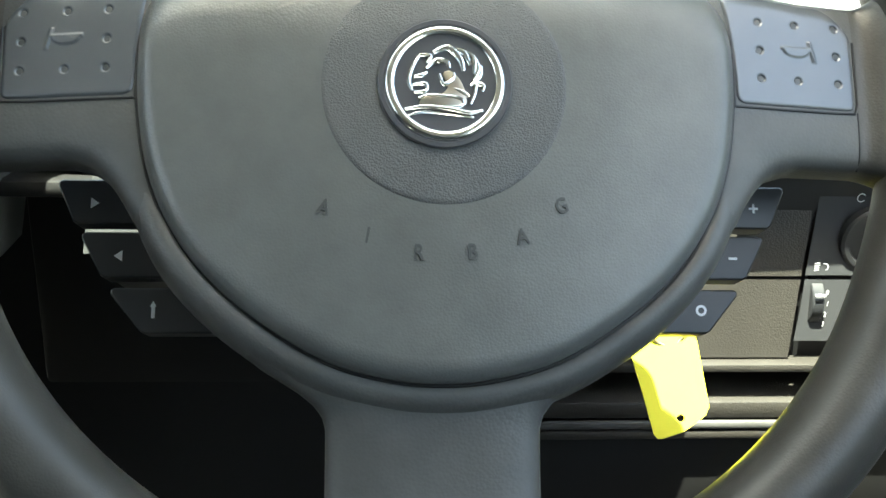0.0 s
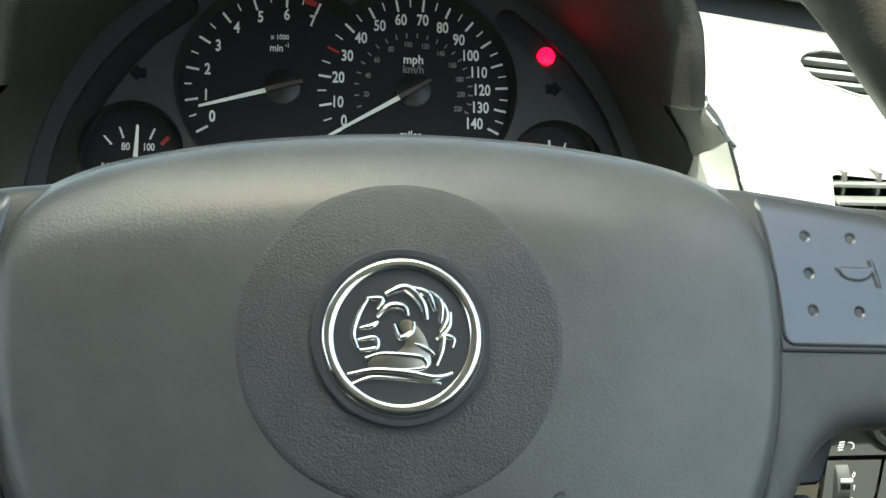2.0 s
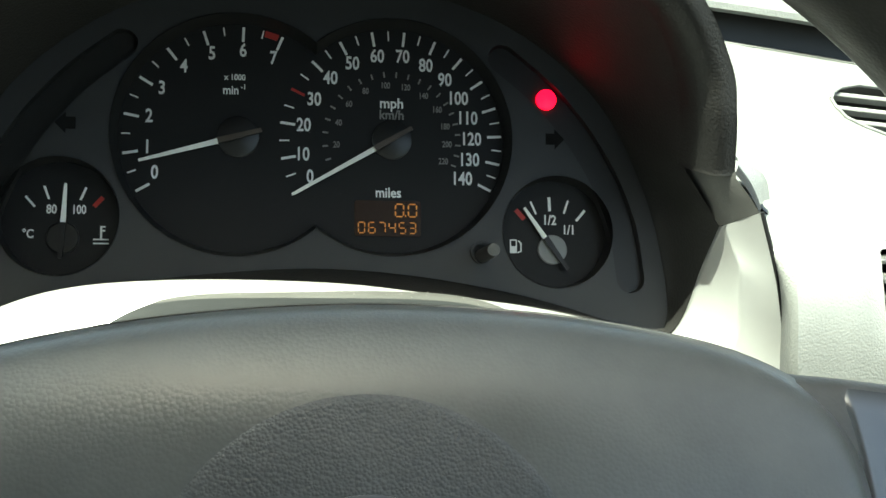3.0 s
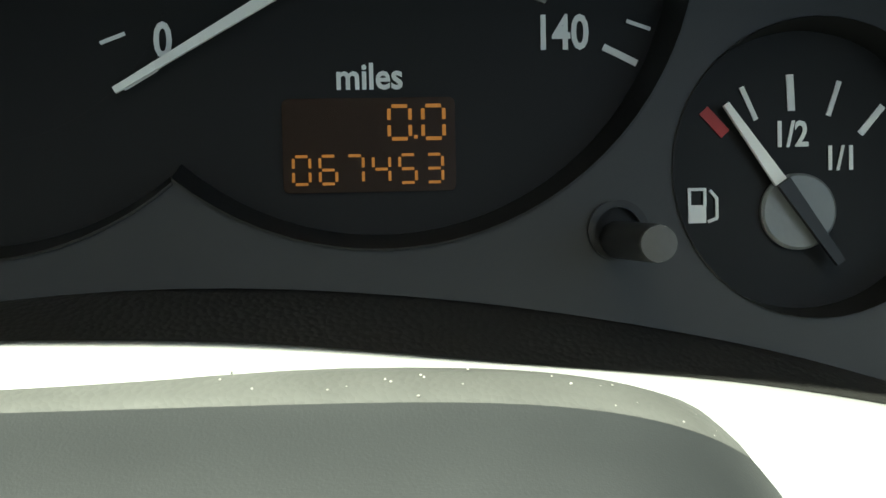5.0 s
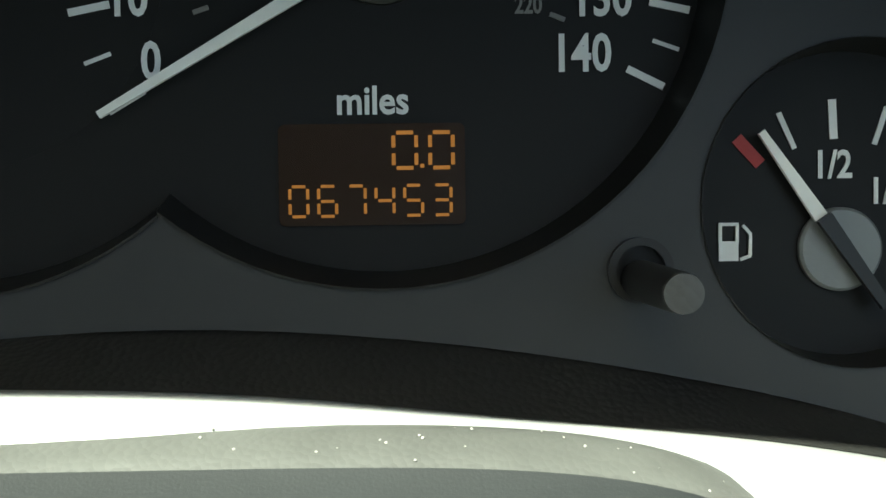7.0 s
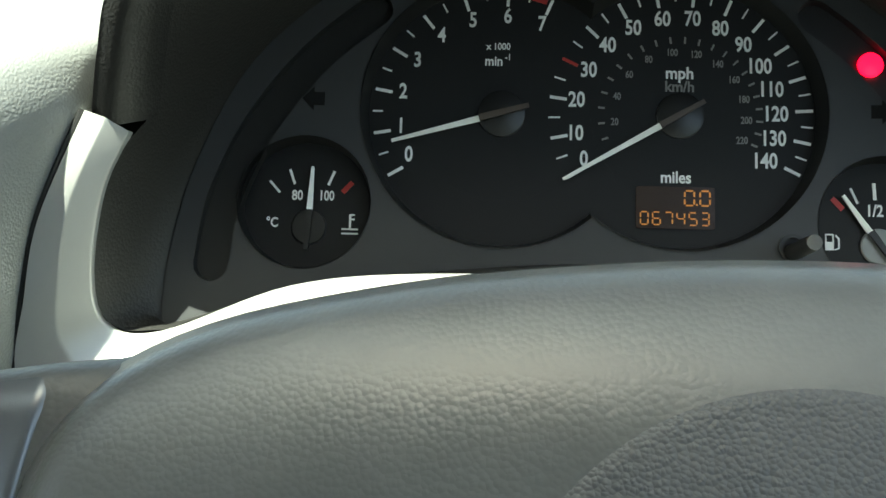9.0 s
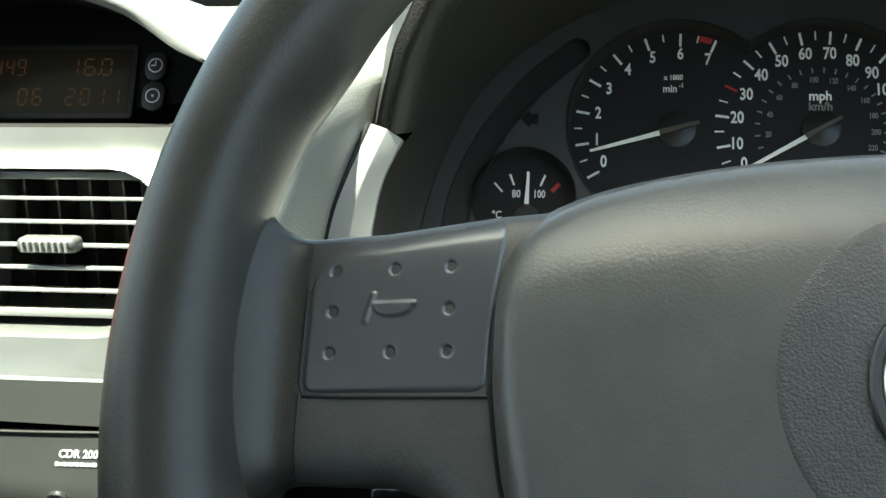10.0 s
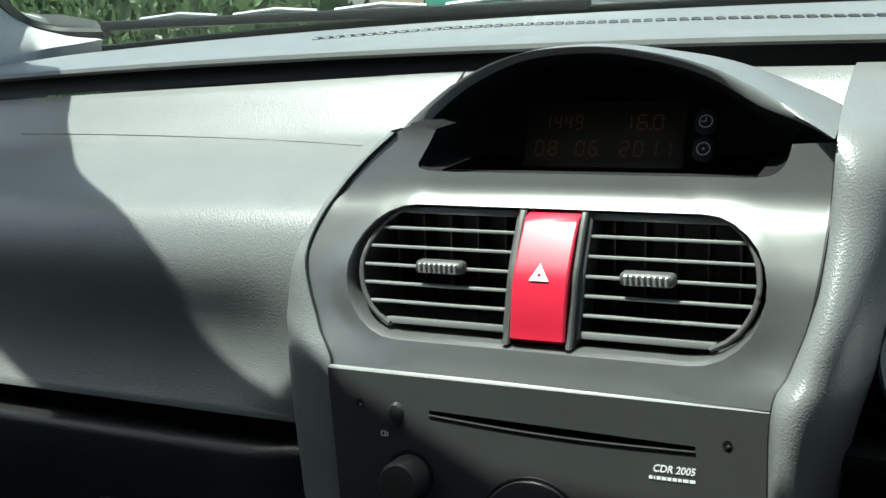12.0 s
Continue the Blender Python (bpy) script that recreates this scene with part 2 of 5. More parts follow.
def at_angles(pts, cx, cz, n):
    """A closed line resampled at even angles round (cx, cz), seen along y."""
    p = np.array(pts)
    a = np.arctan2(p[:, 2] - cz, p[:, 0] - cx)
    o = np.argsort(a)
    a, p = a[o], p[o]
    a = np.r_[a - 2 * np.pi, a, a + 2 * np.pi]
    p = np.r_[p, p, p]
    return [tuple(np.interp(t, a, p[:, k]) for k in range(3)) for t in np.linspace(-np.pi, np.pi, n, endpoint=False)]


# ---- car shell ----
CAR_X = -0.335


def shell():
    body = thing("cabin_shell", "pale headlining, pillars and dark trim closing a small car's cabin, mostly unseen", "car interior", kind="structure")
    # unseen roof; its uneven front edge is shaped to place sun and shade
    edge = [(0.57, -1.3), (0.57, -0.10), (0.45, -0.080), (0.30, -0.070), (0.20, -0.050), (0.10, -0.015), (0.0, 0.005), (-0.15, 0.005), (-0.22, 0.016), (-0.26, 0.040), (-0.283, 0.061), (-0.35, 0.045), (-0.415, 0.033), (-0.54, 0.030), (-0.57, 0.0), (-0.57, -1.3)]
    outline = [(CAR_X + u, w) for u, w in edge]
    part("roof", prism(outline, 0.455, 0.500, 0.008), M_LINER, body)
    for s in (-1, 1):
        x = CAR_X + s * 0.66
        if s < 0:
            # unseen; the upper block is added to darken the passenger side
            part("unseen_door_panel", block(x - 0.05, x, -1.4, 0.62, -0.62, 0.03, 0.01), M_TRIM, body)
            part("unseen_door_panel", block(x - 0.05, x, -1.4, -0.05, 0.03, 0.26, 0.01), M_TRIM, body)
        else:
            # unseen, added to keep light out of the footwell
            part("unseen_door_panel", block(x, x + 0.05, -1.4, 0.62, -0.62, -0.02, 0.01), M_TRIM, body)
        # inner edge and width of the pillar, from the dash up to the roof
        rows = []
        foot = [(0.66, 0.690, 0.040, 0.10), (0.605, 0.580, 0.135, 0.10), (0.545, 0.430, 0.235, 0.11)]
        if s < 0:
            foot = [(0.665, 0.662, 0.1195, 0.10), (0.7214, 0.655, 0.1225, 0.08), (0.7473, 0.640, 0.1296, 0.07), (0.7506, 0.620, 0.1397, 0.07), (0.7319, 0.580, 0.1527, 0.08), (0.6961, 0.520, 0.1735, 0.09), (0.600, 0.400, 0.245, 0.11)]
            upper = spline([(CAR_X - u, y, z) for u, y, z, w in foot[1:6]], 4)
            lower = spline([(-1.000, 0.655, 0.1130), (-1.020, 0.640, 0.1090), (-1.040, 0.610, 0.1040), (-1.000, 0.510, 0.0940), (-0.960, 0.450, 0.0880)], 4)
            part("pillar_foot", sheet([upper, [(p + q) / 2 + np.array((-0.006, 0.004, 0)) for p, q in zip(upper, lower)], lower, [q + np.array((-0.01, 0, -0.05)) for q in lower]]), M_LINER, body, "grey trim at the foot of the pillar", angle=60)
        for u, y, z, w in spline(foot + [(0.506, 0.299, 0.311, 0.12), (0.491, 0.253, 0.336, 0.13), (0.435, 0.168, 0.382, 0.145), (0.355, 0.095, 0.423, 0.165), (0.316, 0.074, 0.434, 0.172), (0.283, 0.061, 0.441, 0.178), (0.265, 0.040, 0.458, 0.178)], 4):
            lift = 0.018
            # unseen right pillar is moved outwards, clear of the sun on the dash
            u += 0.24 * (s > 0) * step01(0.58, 0.2, y)
            w *= 0.7 if s > 0 else 1.0
            rows.append([(CAR_X + s * (u + w * e), y - 0.012 * math.sin(math.pi * e), z + dz) for e, dz in ((0, 0), (0.08, -0.008), (0.35, -0.014), (0.7, -0.012), (0.95, -0.004), (1, 0.004), (0.9, lift), (0.5, lift + 0.004), (0.1, lift - 0.004))])
        part("windscreen_pillar", sheet(rows, closed=True), M_LINER, body)
        part("screen_edge", tube([r[0] for r in rows], 0.007, 8), M_BLACK, body, "black edge beside the glass")
        part("roof_rail", tube([(CAR_X + s * 0.575, -1.45, 0.47), (CAR_X + s * 0.575, -0.5, 0.478), (CAR_X + s * 0.565, -0.08, 0.474)], 0.02, 10), M_LINER, body)
    # unseen block added to stop the sun leaking through the dash
    part("under_dash_sun_block", block(-0.98, 0.32, 0.27, 0.70, -0.098, -0.090), M_BLACK, body)
    part("floor", block(-1.05, 0.38, -1.5, 0.75, -0.66, -0.62), M_TRIM, body)
    # unseen wall added to hold back light from behind
    part("rear_light_block", block(-1.05, 0.38, -1.04, -1.0, -0.66, 0.47), M_TRIM, body)
    part("bulkhead", block(-1.05, 0.38, 0.70, 0.74, -0.66, 0.08), M_BLACK, body)
    return body


ROOF_Y = -0.005
shell()

# ---- steering wheel: x right, y up along the wheel, z towards the driver ----
WHEEL = pose(0.0, 0.0052, 0.0021, 58.59, -1.06, -1.23)
PAD_HALF = [(0, -0.0920), (0.0155, -0.0907), (0.0357, -0.0850), (0.0580, -0.0715), (0.0745, -0.0565), (0.0855, -0.0405), (0.0920, -0.0235), (0.0952, -0.0045),
            (0.0958, 0.0080), (0.0950, 0.0238), (0.0905, 0.0374), (0.0745, 0.0474), (0.0480, 0.0536), (0.0230, 0.0565), (0, 0.0574)]
PAD = [(q[0], q[1]) for q in spline(mirrored(PAD_HALF), 5, closed=True)]


def pad_z(x, y):
    """The pad's gentle dome."""
    return 0.0010 - 0.55 * x * x - 5.5 * (max(y - 0.012, 0)) ** 2 - 0.25 * min(y, 0) ** 2


def pad_skin(lift=0.0):
    rows = []
    for s in np.linspace(0.02, 1.0, 26):
        row = []
        for x, y in PAD:
            top = step01(0.015, 0.05, y)
            start = 0.95 - 0.37 * top
            u = max(s - start, 0) / (1 - start)
            drop = (0.0032 + 0.0028 * top) * (1 - math.sqrt(max(1 - u * u, 0)))
            row.append((x * s, y * s, pad_z(x * s, y * s) - drop + lift))
        rows.append(row)
    low = rows[-1]
    rows.append([(x * 0.996, y * 0.996, z - 0.006) for x, y, z in low])
    rows.append([(x * 0.985, y * 0.985, z - 0.03) for x, y, z in low])
    bm = sheet(rows, closed=True)
    bm.verts.ensure_lookup_table()
    bm.faces.new([bm.verts[k] for k in range(len(PAD))])
    return bm


def spoke_section(x):
    """Upper and lower edge, front and back of a side spoke."""
    u = (x - 0.076) / 0.088
    e = min(max(x - 0.1425, 0), 0.0135)
    flare = 0.014 - math.sqrt(0.014**2 - e * e)
    vt = float(np.interp(x, [0.064, 0.070, 0.0785, 0.0870, 0.095, 0.105, 0.123, 0.14], [0.0460, 0.0455, 0.0442, 0.0430, 0.0422, 0.0410, 0.0390, 0.0386])) + flare
    vb = float(np.interp(x, [0.064, 0.0860, 0.0920, 0.0965, 0.0985, 0.1005, 0.103, 0.106, 0.111, 0.119], [-0.060, -0.0560, -0.0480, -0.0410, -0.0375, -0.0342, -0.0304, -0.0268, -0.0230, -0.0205])) - flare * 1.2
    zf = -0.0106 - max(x - 0.105, -0.01) * 0.17 + 62.0 * min(max(x - 0.1425, 0), 0.0160) ** 2 - 0.013 * step01(0.084, 0.066, x)
    return vt, vb, zf, zf - 0.026 + 0.006 * max(u, 0)


def spoke_z(x, y):
    """The height of a side spoke's rounded front."""
    vt, vb, zf, zb = spoke_section(x)
    k = min(abs(y - (vt + vb) / 2) / ((vt - vb) / 2), 1) ** (2 / 0.42)
    return (zf + zb) / 2 + (zf - zb) / 2 * math.sqrt(1 - k) ** 0.42


def horn_panel(side):
    """A horn switch that follows the spoke over its crown, dimpled, with a raised horn sign."""
    dots = [(cx, cy) for cx in (0.1065, 0.1200, 0.1348) for cy in (0.0086, 0.0184, 0.0284) if (cx, cy) != (0.1200, 0.0184)]
    rows = []
    nx, ny = 110, 92
    for j in range(ny + 1):
        row = []
        v = j / ny
        for i in range(nx + 1):
            u = i / nx
            near = max(0.0035 - min(v, 1 - v) * 0.036, 0)
            inset = 0.0035 - math.sqrt(0.0035**2 - near**2)
            x = 0.0970 + inset + (0.0440 - 2 * inset) * u - 0.0044 * (1 - u) * v * v
            top = spoke_section(x)[0] - 0.0016 - 0.010 * (max(u - 0.72, 0) / 0.28) ** 2.2
            y = -0.0008 + (top + 0.0008) * v
            z = spoke_z(x, y) + 0.0006 - 0.9 * max(x - 0.130, 0) ** 2
            for e in (u * 0.041, (1 - u) * 0.041, v * 0.033):
                z -= 0.0008 * (1 - min(e / 0.0014, 1)) ** 2
            z -= 0.0007 * step01(0.85, 1.0, v)
            for cx, cy in dots:
                r = math.hypot(x - cx, y - cy)
                if r < 0.0026:
                    z -= 0.0011 * step01(0.0017, 0.0005, r)
            hx, hy = x - 0.1200, y - 0.0182
            bowl = step01(0.0003, -0.0003, math.hypot(hx * 0.8, (hy - 0.0012) * 1.5) - 0.0038) if hy < 0.0012 else 0
            rim_bar = step01(0.0003, -0.0003, max(abs(hx) - 0.0055, abs(hy - 0.0016) - 0.0005))
            tip = step01(0.0003, -0.0003, max(abs(hx - 0.0056 + 0.25 * (hy - 0.001)) - 0.0006, abs(hy - 0.0008) - 0.0036))
            z += 0.0006 * max(bowl, rim_bar, tip)
            row.append((side * x, y, z))
        rows.append(row)
    first = [[(q[0], q[1], q[2] - 0.008) for q in rows[0]]]
    last = [[(q[0], q[1], q[2] - 0.004) for q in rows[-1]]]
    rows = first + rows + last
    rows = [[(r[0][0], r[0][1], r[0][2] - 0.004)] + r + [(r[-1][0], r[-1][1], r[-1][2] - 0.004)] for r in rows]
    return sheet(rows)


def side_spoke(side, x0=0.064, x1=0.1416, n=48):
    """From the hub to the rim, flaring at both ends."""
    rows = []
    for x in np.linspace(x0, x1, n):
        vt, vb, zf, zb = spoke_section(x)
        cy, cz, hy, hz = (vt + vb) / 2, (zf + zb) / 2, (vt - vb) / 2, (zf - zb) / 2
        row = []
        for a in np.linspace(0, 2 * math.pi, 40, endpoint=False):
            c, s = math.cos(a), math.sin(a)
            e = 0.42
            row.append((side * x, cy + hy * math.copysign(abs(c) ** e, c), cz + hz * math.copysign(abs(s) ** e, s)))
        rows.append(row)
    return sheet(rows, closed=True)


def bottom_spoke():
    rows = []
    for u in np.linspace(0, 1, 24):
        y = -0.080 - 0.082 * u
        hw = 0.0335 + 0.026 * step01(0.34, 0.0, u) ** 1.6 + 0.012 * step01(0.75, 1.0, u)
        zf = -0.0066 - 0.0025 * u + 0.010 * step01(0.55, 1.0, u) - 0.003 * math.sin(math.pi * u)
        zb = zf - 0.024
        row = []
        for a in np.linspace(0, 2 * math.pi, 40, endpoint=False):
            c, s = math.cos(a), math.sin(a)
            e = 0.45
            row.append((-0.0025 + hw * math.copysign(abs(c) ** e, c), y, (zf + zb) / 2 + (zf - zb) / 2 * math.copysign(abs(s) ** e, s)))
        rows.append(row)
    return sheet(rows, closed=True)


def hub_frame():
    """The rolled border round the pad, fading out along its top."""
    rows = []
    p = np.array(PAD)
    t = np.roll(p, -1, 0) - np.roll(p, 1, 0)
    nrm = np.stack([t[:, 1], -t[:, 0]], 1) / np.linalg.norm(t, axis=1)[:, None]
    for off, z in ((-0.0002, -0.0300), (0.0006, -0.0100), (0.0008, -0.0068), (0.0014, -0.0060), (0.0042, -0.0057), (0.0075, -0.0074), (0.0100, -0.0122), (0.0112, -0.0190), (0.0105, -0.0460), (-0.01, -0.052)):
        row = []
        for q, n in zip(p, nrm):
            fade = step01(-0.058, -0.008, q[1])
            k = off * (1 - 0.75 * step01(-0.040, 0.008, q[1])) - 0.002 * fade
            row.append((q[0] + n[0] * k, q[1] + n[1] * k, z - 0.0066 * fade - 0.006 * step01(0.0, 0.03, q[1])))
        rows.append(row)
    return sheet(rows, closed=True)


HUB = (0.0007, 0.0007)


def badge(wheel):
    z = pad_z(0, 0) + 0.0009
    bz = part("badge", turned([(0.0236, z - 0.001), (0.0236, z + 0.0003), (0.0231, z + 0.0008), (0.0216, z + 0.0008), (0.0212, z + 0.0004), (0.0001, z + 0.0004)], 72), M_BADGE, wheel, "round badge with a chrome ring and emblem on dark grey")
    bz.matrix_local = Matrix.Translation((*HUB, z * 0.105)) @ Matrix.Scale(0.895, 4)
    ring = [(0.0176, z + 0.0003), (0.0178, z + 0.0011), (0.0184, z + 0.0015), (0.0193, z + 0.00165), (0.0202, z + 0.0015), (0.0208, z + 0.0010), (0.0210, z + 0.0003)]
    part("chrome_ring", sheet([[(r * math.cos(a), r * math.sin(a), h) for a in np.linspace(0, 2 * math.pi, 72, endpoint=False)] for r, h in ring], closed=True), M_CHROME, bz)
    bm = bmesh.new()
    top = z + 0.0004

    def stroke(pts, w):
        line = spline([(x * 1.04, y * 1.04, top + 0.0002) for x, y in pts], 6)
        n = len(line)
        part("relief", tube([tuple(q) for q in line], [w * (0.45 + 0.55 * math.sin(math.pi * min(max(k / (n - 1), 0.08), 0.92))) for k in range(n)], 8), M_CHROME, bz)
    # plain emblem: body, plumes, curl, tail and base scroll
    prism([(q[0], q[1]) for q in spline([(-0.0080, -0.0085), (0.0060, -0.0085), (0.0070, -0.0040), (0.0052, 0.0010), (0.0018, 0.0042), (-0.0008, 0.0030), (0.0010, -0.0015), (-0.0020, -0.0045), (-0.0075, -0.0055)], 5, closed=True)], top - 0.0002, top + 0.0006, 0.0003, bm=bm)
    for pts, w in (([(-0.004, 0.0105), (0.001, 0.0122), (0.005, 0.0085), (0.0062, 0.004)], 0.0013), ([(0.0025, 0.0122), (0.0065, 0.0105), (0.0085, 0.0062)], 0.0011), ([(0.0070, 0.0112), (0.0098, 0.0080), (0.0098, 0.003)], 0.0011),
                   ([(0.0105, 0.0082), (0.0112, 0.0045), (0.0095, 0.0008)], 0.0010), ([(0.0122, 0.006), (0.0115, 0.002), (0.0085, -0.001)], 0.0009),
                   ([(-0.0085, 0.0095), (-0.011, 0.005), (-0.0122, 0.0005), (-0.011, -0.003)], 0.0009), ([(-0.0088, 0.0095), (-0.005, 0.0092), (-0.0062, 0.0068)], 0.0009), ([(-0.0062, 0.0048), (-0.003, 0.0075), (0.0005, 0.0072), (0.0015, 0.005)], 0.0011),
                   ([(-0.0105, 0.002), (-0.0075, 0.0025), (-0.006, 0.0035)], 0.0008), ([(-0.011, -0.001), (-0.0068, -0.0005), (-0.0065, -0.003), (-0.0105, -0.0035)], 0.0008),
                   ([(-0.002, 0.003), (-0.0005, -0.0005), (0.0025, 0.001), (0.003, 0.0035)], 0.0008), ([(-0.009, -0.0055), (-0.005, -0.0045), (0.002, -0.005), (0.0052, -0.0058), (0.005, -0.0082), (-0.007, -0.0085)], 0.0008),
                   ([(0.0085, -0.0075), (0.0098, -0.004), (0.0105, -0.0005), (0.0128, -0.001), (0.0125, -0.003)], 0.0009), ([(0.003, -0.002), (0.006, -0.0035), (0.008, -0.005)], 0.0009),
                   ([(-0.0135, -0.0095), (-0.007, -0.0085), (0.001, -0.0092), (0.008, -0.0105), (0.0125, -0.0095)], 0.0009), ([(-0.0125, -0.0118), (-0.0075, -0.0103), (0.0, -0.0108), (0.0095, -0.012)], 0.0006)):
        stroke(pts, w)
    part("relief", bm, M_EMBLEM, bz, "plain dull metal relief")


def switch_button(wheel, pts, icon, z, name="audio_button"):
    b = part(name, prism([(q[0], q[1]) for q in pts], z - 0.010, z, 0.0014, 3), M_BTN, wheel)
    part("sign", icon, M_WHITE, b, smooth=False)


def steering_wheel():
    w = thing("steering_wheel", "dark grey three-spoke steering wheel with a grained airbag pad", "steering wheel", WHEEL)
    rows = []
    # the rim thins beside the spokes and swells above them for the thumbs
    thumb = np.array(spline([(-90, 0.0), (-40, 0.0), (-20, 0.0012), (-8, 0.0), (4, -0.0020), (12, -0.0038), (18, -0.0046), (23, -0.0042), (27, -0.0022), (31, -0.0012), (36, -0.0026), (44, -0.0034), (60, -0.0028), (90, -0.0024)], 4))
    for a in np.linspace(0, 2 * math.pi, 240, endpoint=False):
        row = []
        for t in np.linspace(0, 2 * math.pi, 28, endpoint=False):
            rise = math.degrees(math.asin(math.sin(a)))
            swell = float(np.interp(rise, thumb[:, 0], thumb[:, 1])) * max(0, -math.cos(t))
            R = RIM_R + (0.0159 + swell) * math.cos(t)
            x, y = R * math.cos(a), R * math.sin(a)
            row.append((x - 0.0009, y + 0.0006, RIM_Z - 0.023 * x + 0.067 * y + 0.0187 * math.sin(t)))
        rows.append(row)
    rows.append(rows[0])
    bm = sheet(rows, closed=True)
    bmesh.ops.remove_doubles(bm, verts=bm.verts, dist=1e-6)
    part("rim", bm, M_RIM, w, "dark grained rim with thumb swells")
    pad = part("airbag_pad", pad_skin(), M_PAD, w, "grained grey airbag pad", angle=60)
    rows = []
    for r in np.linspace(0.0200, 0.0385, 22):
        lip = 0.0004 * (1 - step01(0.0377, 0.0385, r))
        ring = [(HUB[0] + r * math.cos(a), HUB[1] + r * math.sin(a)) for a in np.linspace(0, 2 * math.pi, 96, endpoint=False)]
        rows.append([(x, y, pad_z(x, y) + lip - 0.00002) for x, y in ring])
    part("pad_disc", sheet(rows, closed=True), M_DISC, pad, "round field of finer, darker grain", angle=60)
    for ch, x, y, turn in (("A", -0.0365, -0.0389, -16), ("I", -0.0231, -0.0477, -10), ("R", -0.0076, -0.0529, -3), ("B", 0.0088, -0.0526, 3), ("A", 0.0242, -0.0477, 10), ("G", 0.0366, -0.0380, 16)):
        bm = bmesh.new()
        letters(bm, ch, x, y, pad_z(x, y) + 0.0001, 0.0048, 0.8, turn, 0.0008)
        part("letter", bm, M_LETTER_SHADE, pad, smooth=False)
    badge(w)
    rim_line = [(x * 1.006, y * 1.006, pad_z(x, y) - 0.0052 - 0.0042 * step01(0.015, 0.05, y)) for x, y in PAD]
    rim_line = [(x, y, max(z, spoke_z(abs(x), y) + 0.0001) if abs(x) > 0.088 and -0.040 < y < 0.014 else z) for x, y, z in rim_line]
    part("pad_seam", tube(rim_line + rim_line[:1], 0.0006, 6), M_BLACK, w, "thin dark seam round the pad")
    part("hub_frame", hub_frame(), M_FRAME, w, "smooth rolled border round the pad", angle=60)
    part("hub_back", prism([(x * 0.93, y * 0.93) for x, y in PAD], -0.085, -0.035, 0.006), M_BLACK, w)
    for side in (-1, 1):
        sp = part("spoke", side_spoke(side), M_FRAME, w, angle=60)
        part("spoke_end", side_spoke(side, 0.1416, 0.165, 28), M_RIM, sp, "grained skin flaring into the rim", angle=60)
        part("horn_switch", horn_panel(side), M_HORN, sp, "satin panel with dimples and a horn sign", angle=60)
        part("switch_seam", tube([(side * x, y, -0.0106 - (x - 0.105) * 0.17) for x, y in ((0.1415, 0.0240), (0.1416, 0.0020), (0.1405, -0.0013), (0.1300, -0.0016), (0.1150, -0.0016), (0.0965, -0.0016))], 0.0005, 8), M_BLACK, sp)
        inner = [(0.0964 - 0.0044 * v * v, -0.0020 + 0.0385 * v) for v in np.linspace(0, 0.72, 12)]
        part("switch_seam", tube([(side * x, y, spoke_z(x, y)) for x, y in inner], 0.0007, 8), M_BLACK, sp)
        part("skin_seam", tube([(side * 0.1416, y, spoke_z(0.1416, y) - 0.0001) for y in np.linspace(-0.0010, -0.0200, 9)], 0.00035, 8), M_BLACK, sp)
    part("spoke", bottom_spoke(), M_FRAME, w, angle=60)

    def icon(kind, x, y, z):
        bm = bmesh.new()
        z += 0.0001
        if kind == "right":
            prism([(x - 0.0014, y - 0.0019), (x + 0.0015, y), (x - 0.0014, y + 0.0019)], z, z + 0.0002, bm=bm)
        elif kind == "left":
            prism([(x + 0.0014, y - 0.0019), (x - 0.0015, y), (x + 0.0014, y + 0.0019)], z, z + 0.0002, bm=bm)
        elif kind == "up":
            bar(bm, x, y - 0.0027, x, y + 0.0015, 0.0012, z, z + 0.0002)
            prism([(x - 0.0011, y + 0.0012), (x + 0.0011, y + 0.0012), (x, y + 0.0032)], z, z + 0.0003, bm=bm)
        elif kind == "plus":
            bar(bm, x - 0.0017, y, x + 0.0017, y, 0.0008, z, z + 0.0002)
            bar(bm, x, y - 0.0017, x, y + 0.0017, 0.0008, z, z + 0.00025)
        elif kind == "minus":
            bar(bm, x - 0.0016, y, x + 0.0016, y, 0.0009, z, z + 0.0002)
        else:
            sheet([[(x + r * math.cos(a), y + r * math.sin(a), z + 0.0002) for a in np.linspace(0, 2 * math.pi, 24, endpoint=False)] for r in (0.0011, 0.0020)], closed=True, bm=bm)
        return bm
    for side, marks in ((-1, ("right", "left", "up")), (1, ("plus", "minus", "ring"))):
        for k, (xt, xb, yt, yb, ix, iy) in enumerate(((0.1290, 0.1233, -0.0180, -0.0338, 0.1165, -0.0263), (0.1202, 0.1132, -0.0366, -0.0526, 0.1078, -0.0448), (0.1096, 0.0990, -0.0560, -0.0718, 0.0952, -0.0636))):
            inner = 0.070 - 0.012 * k
            s = side
            zb = -0.0515 if side > 0 else -0.0480
            if side < 0:
                xt, xb, ix = xt + 0.0018, xb + 0.0018, ix + 0.0007
                yt, yb, iy = yt - 0.0004, yb - 0.0004, iy - 0.0007
            pts = [(s * inner, yb), (s * (xb - 0.002), yb), (s * (xb - 0.0004), yb + 0.0010), (s * (xt - 0.0006), yt - 0.0022), (s * (xt - 0.0008), yt - 0.0007), (s * (xt - 0.0022), yt), (s * inner, yt)]
            if s < 0:
                pts.reverse()
            switch_button(w, pts, icon(marks[k], s * ix, iy, zb), zb)
    return w


RIM_R, RIM_Z = 0.1684, -0.0164
steering_wheel()

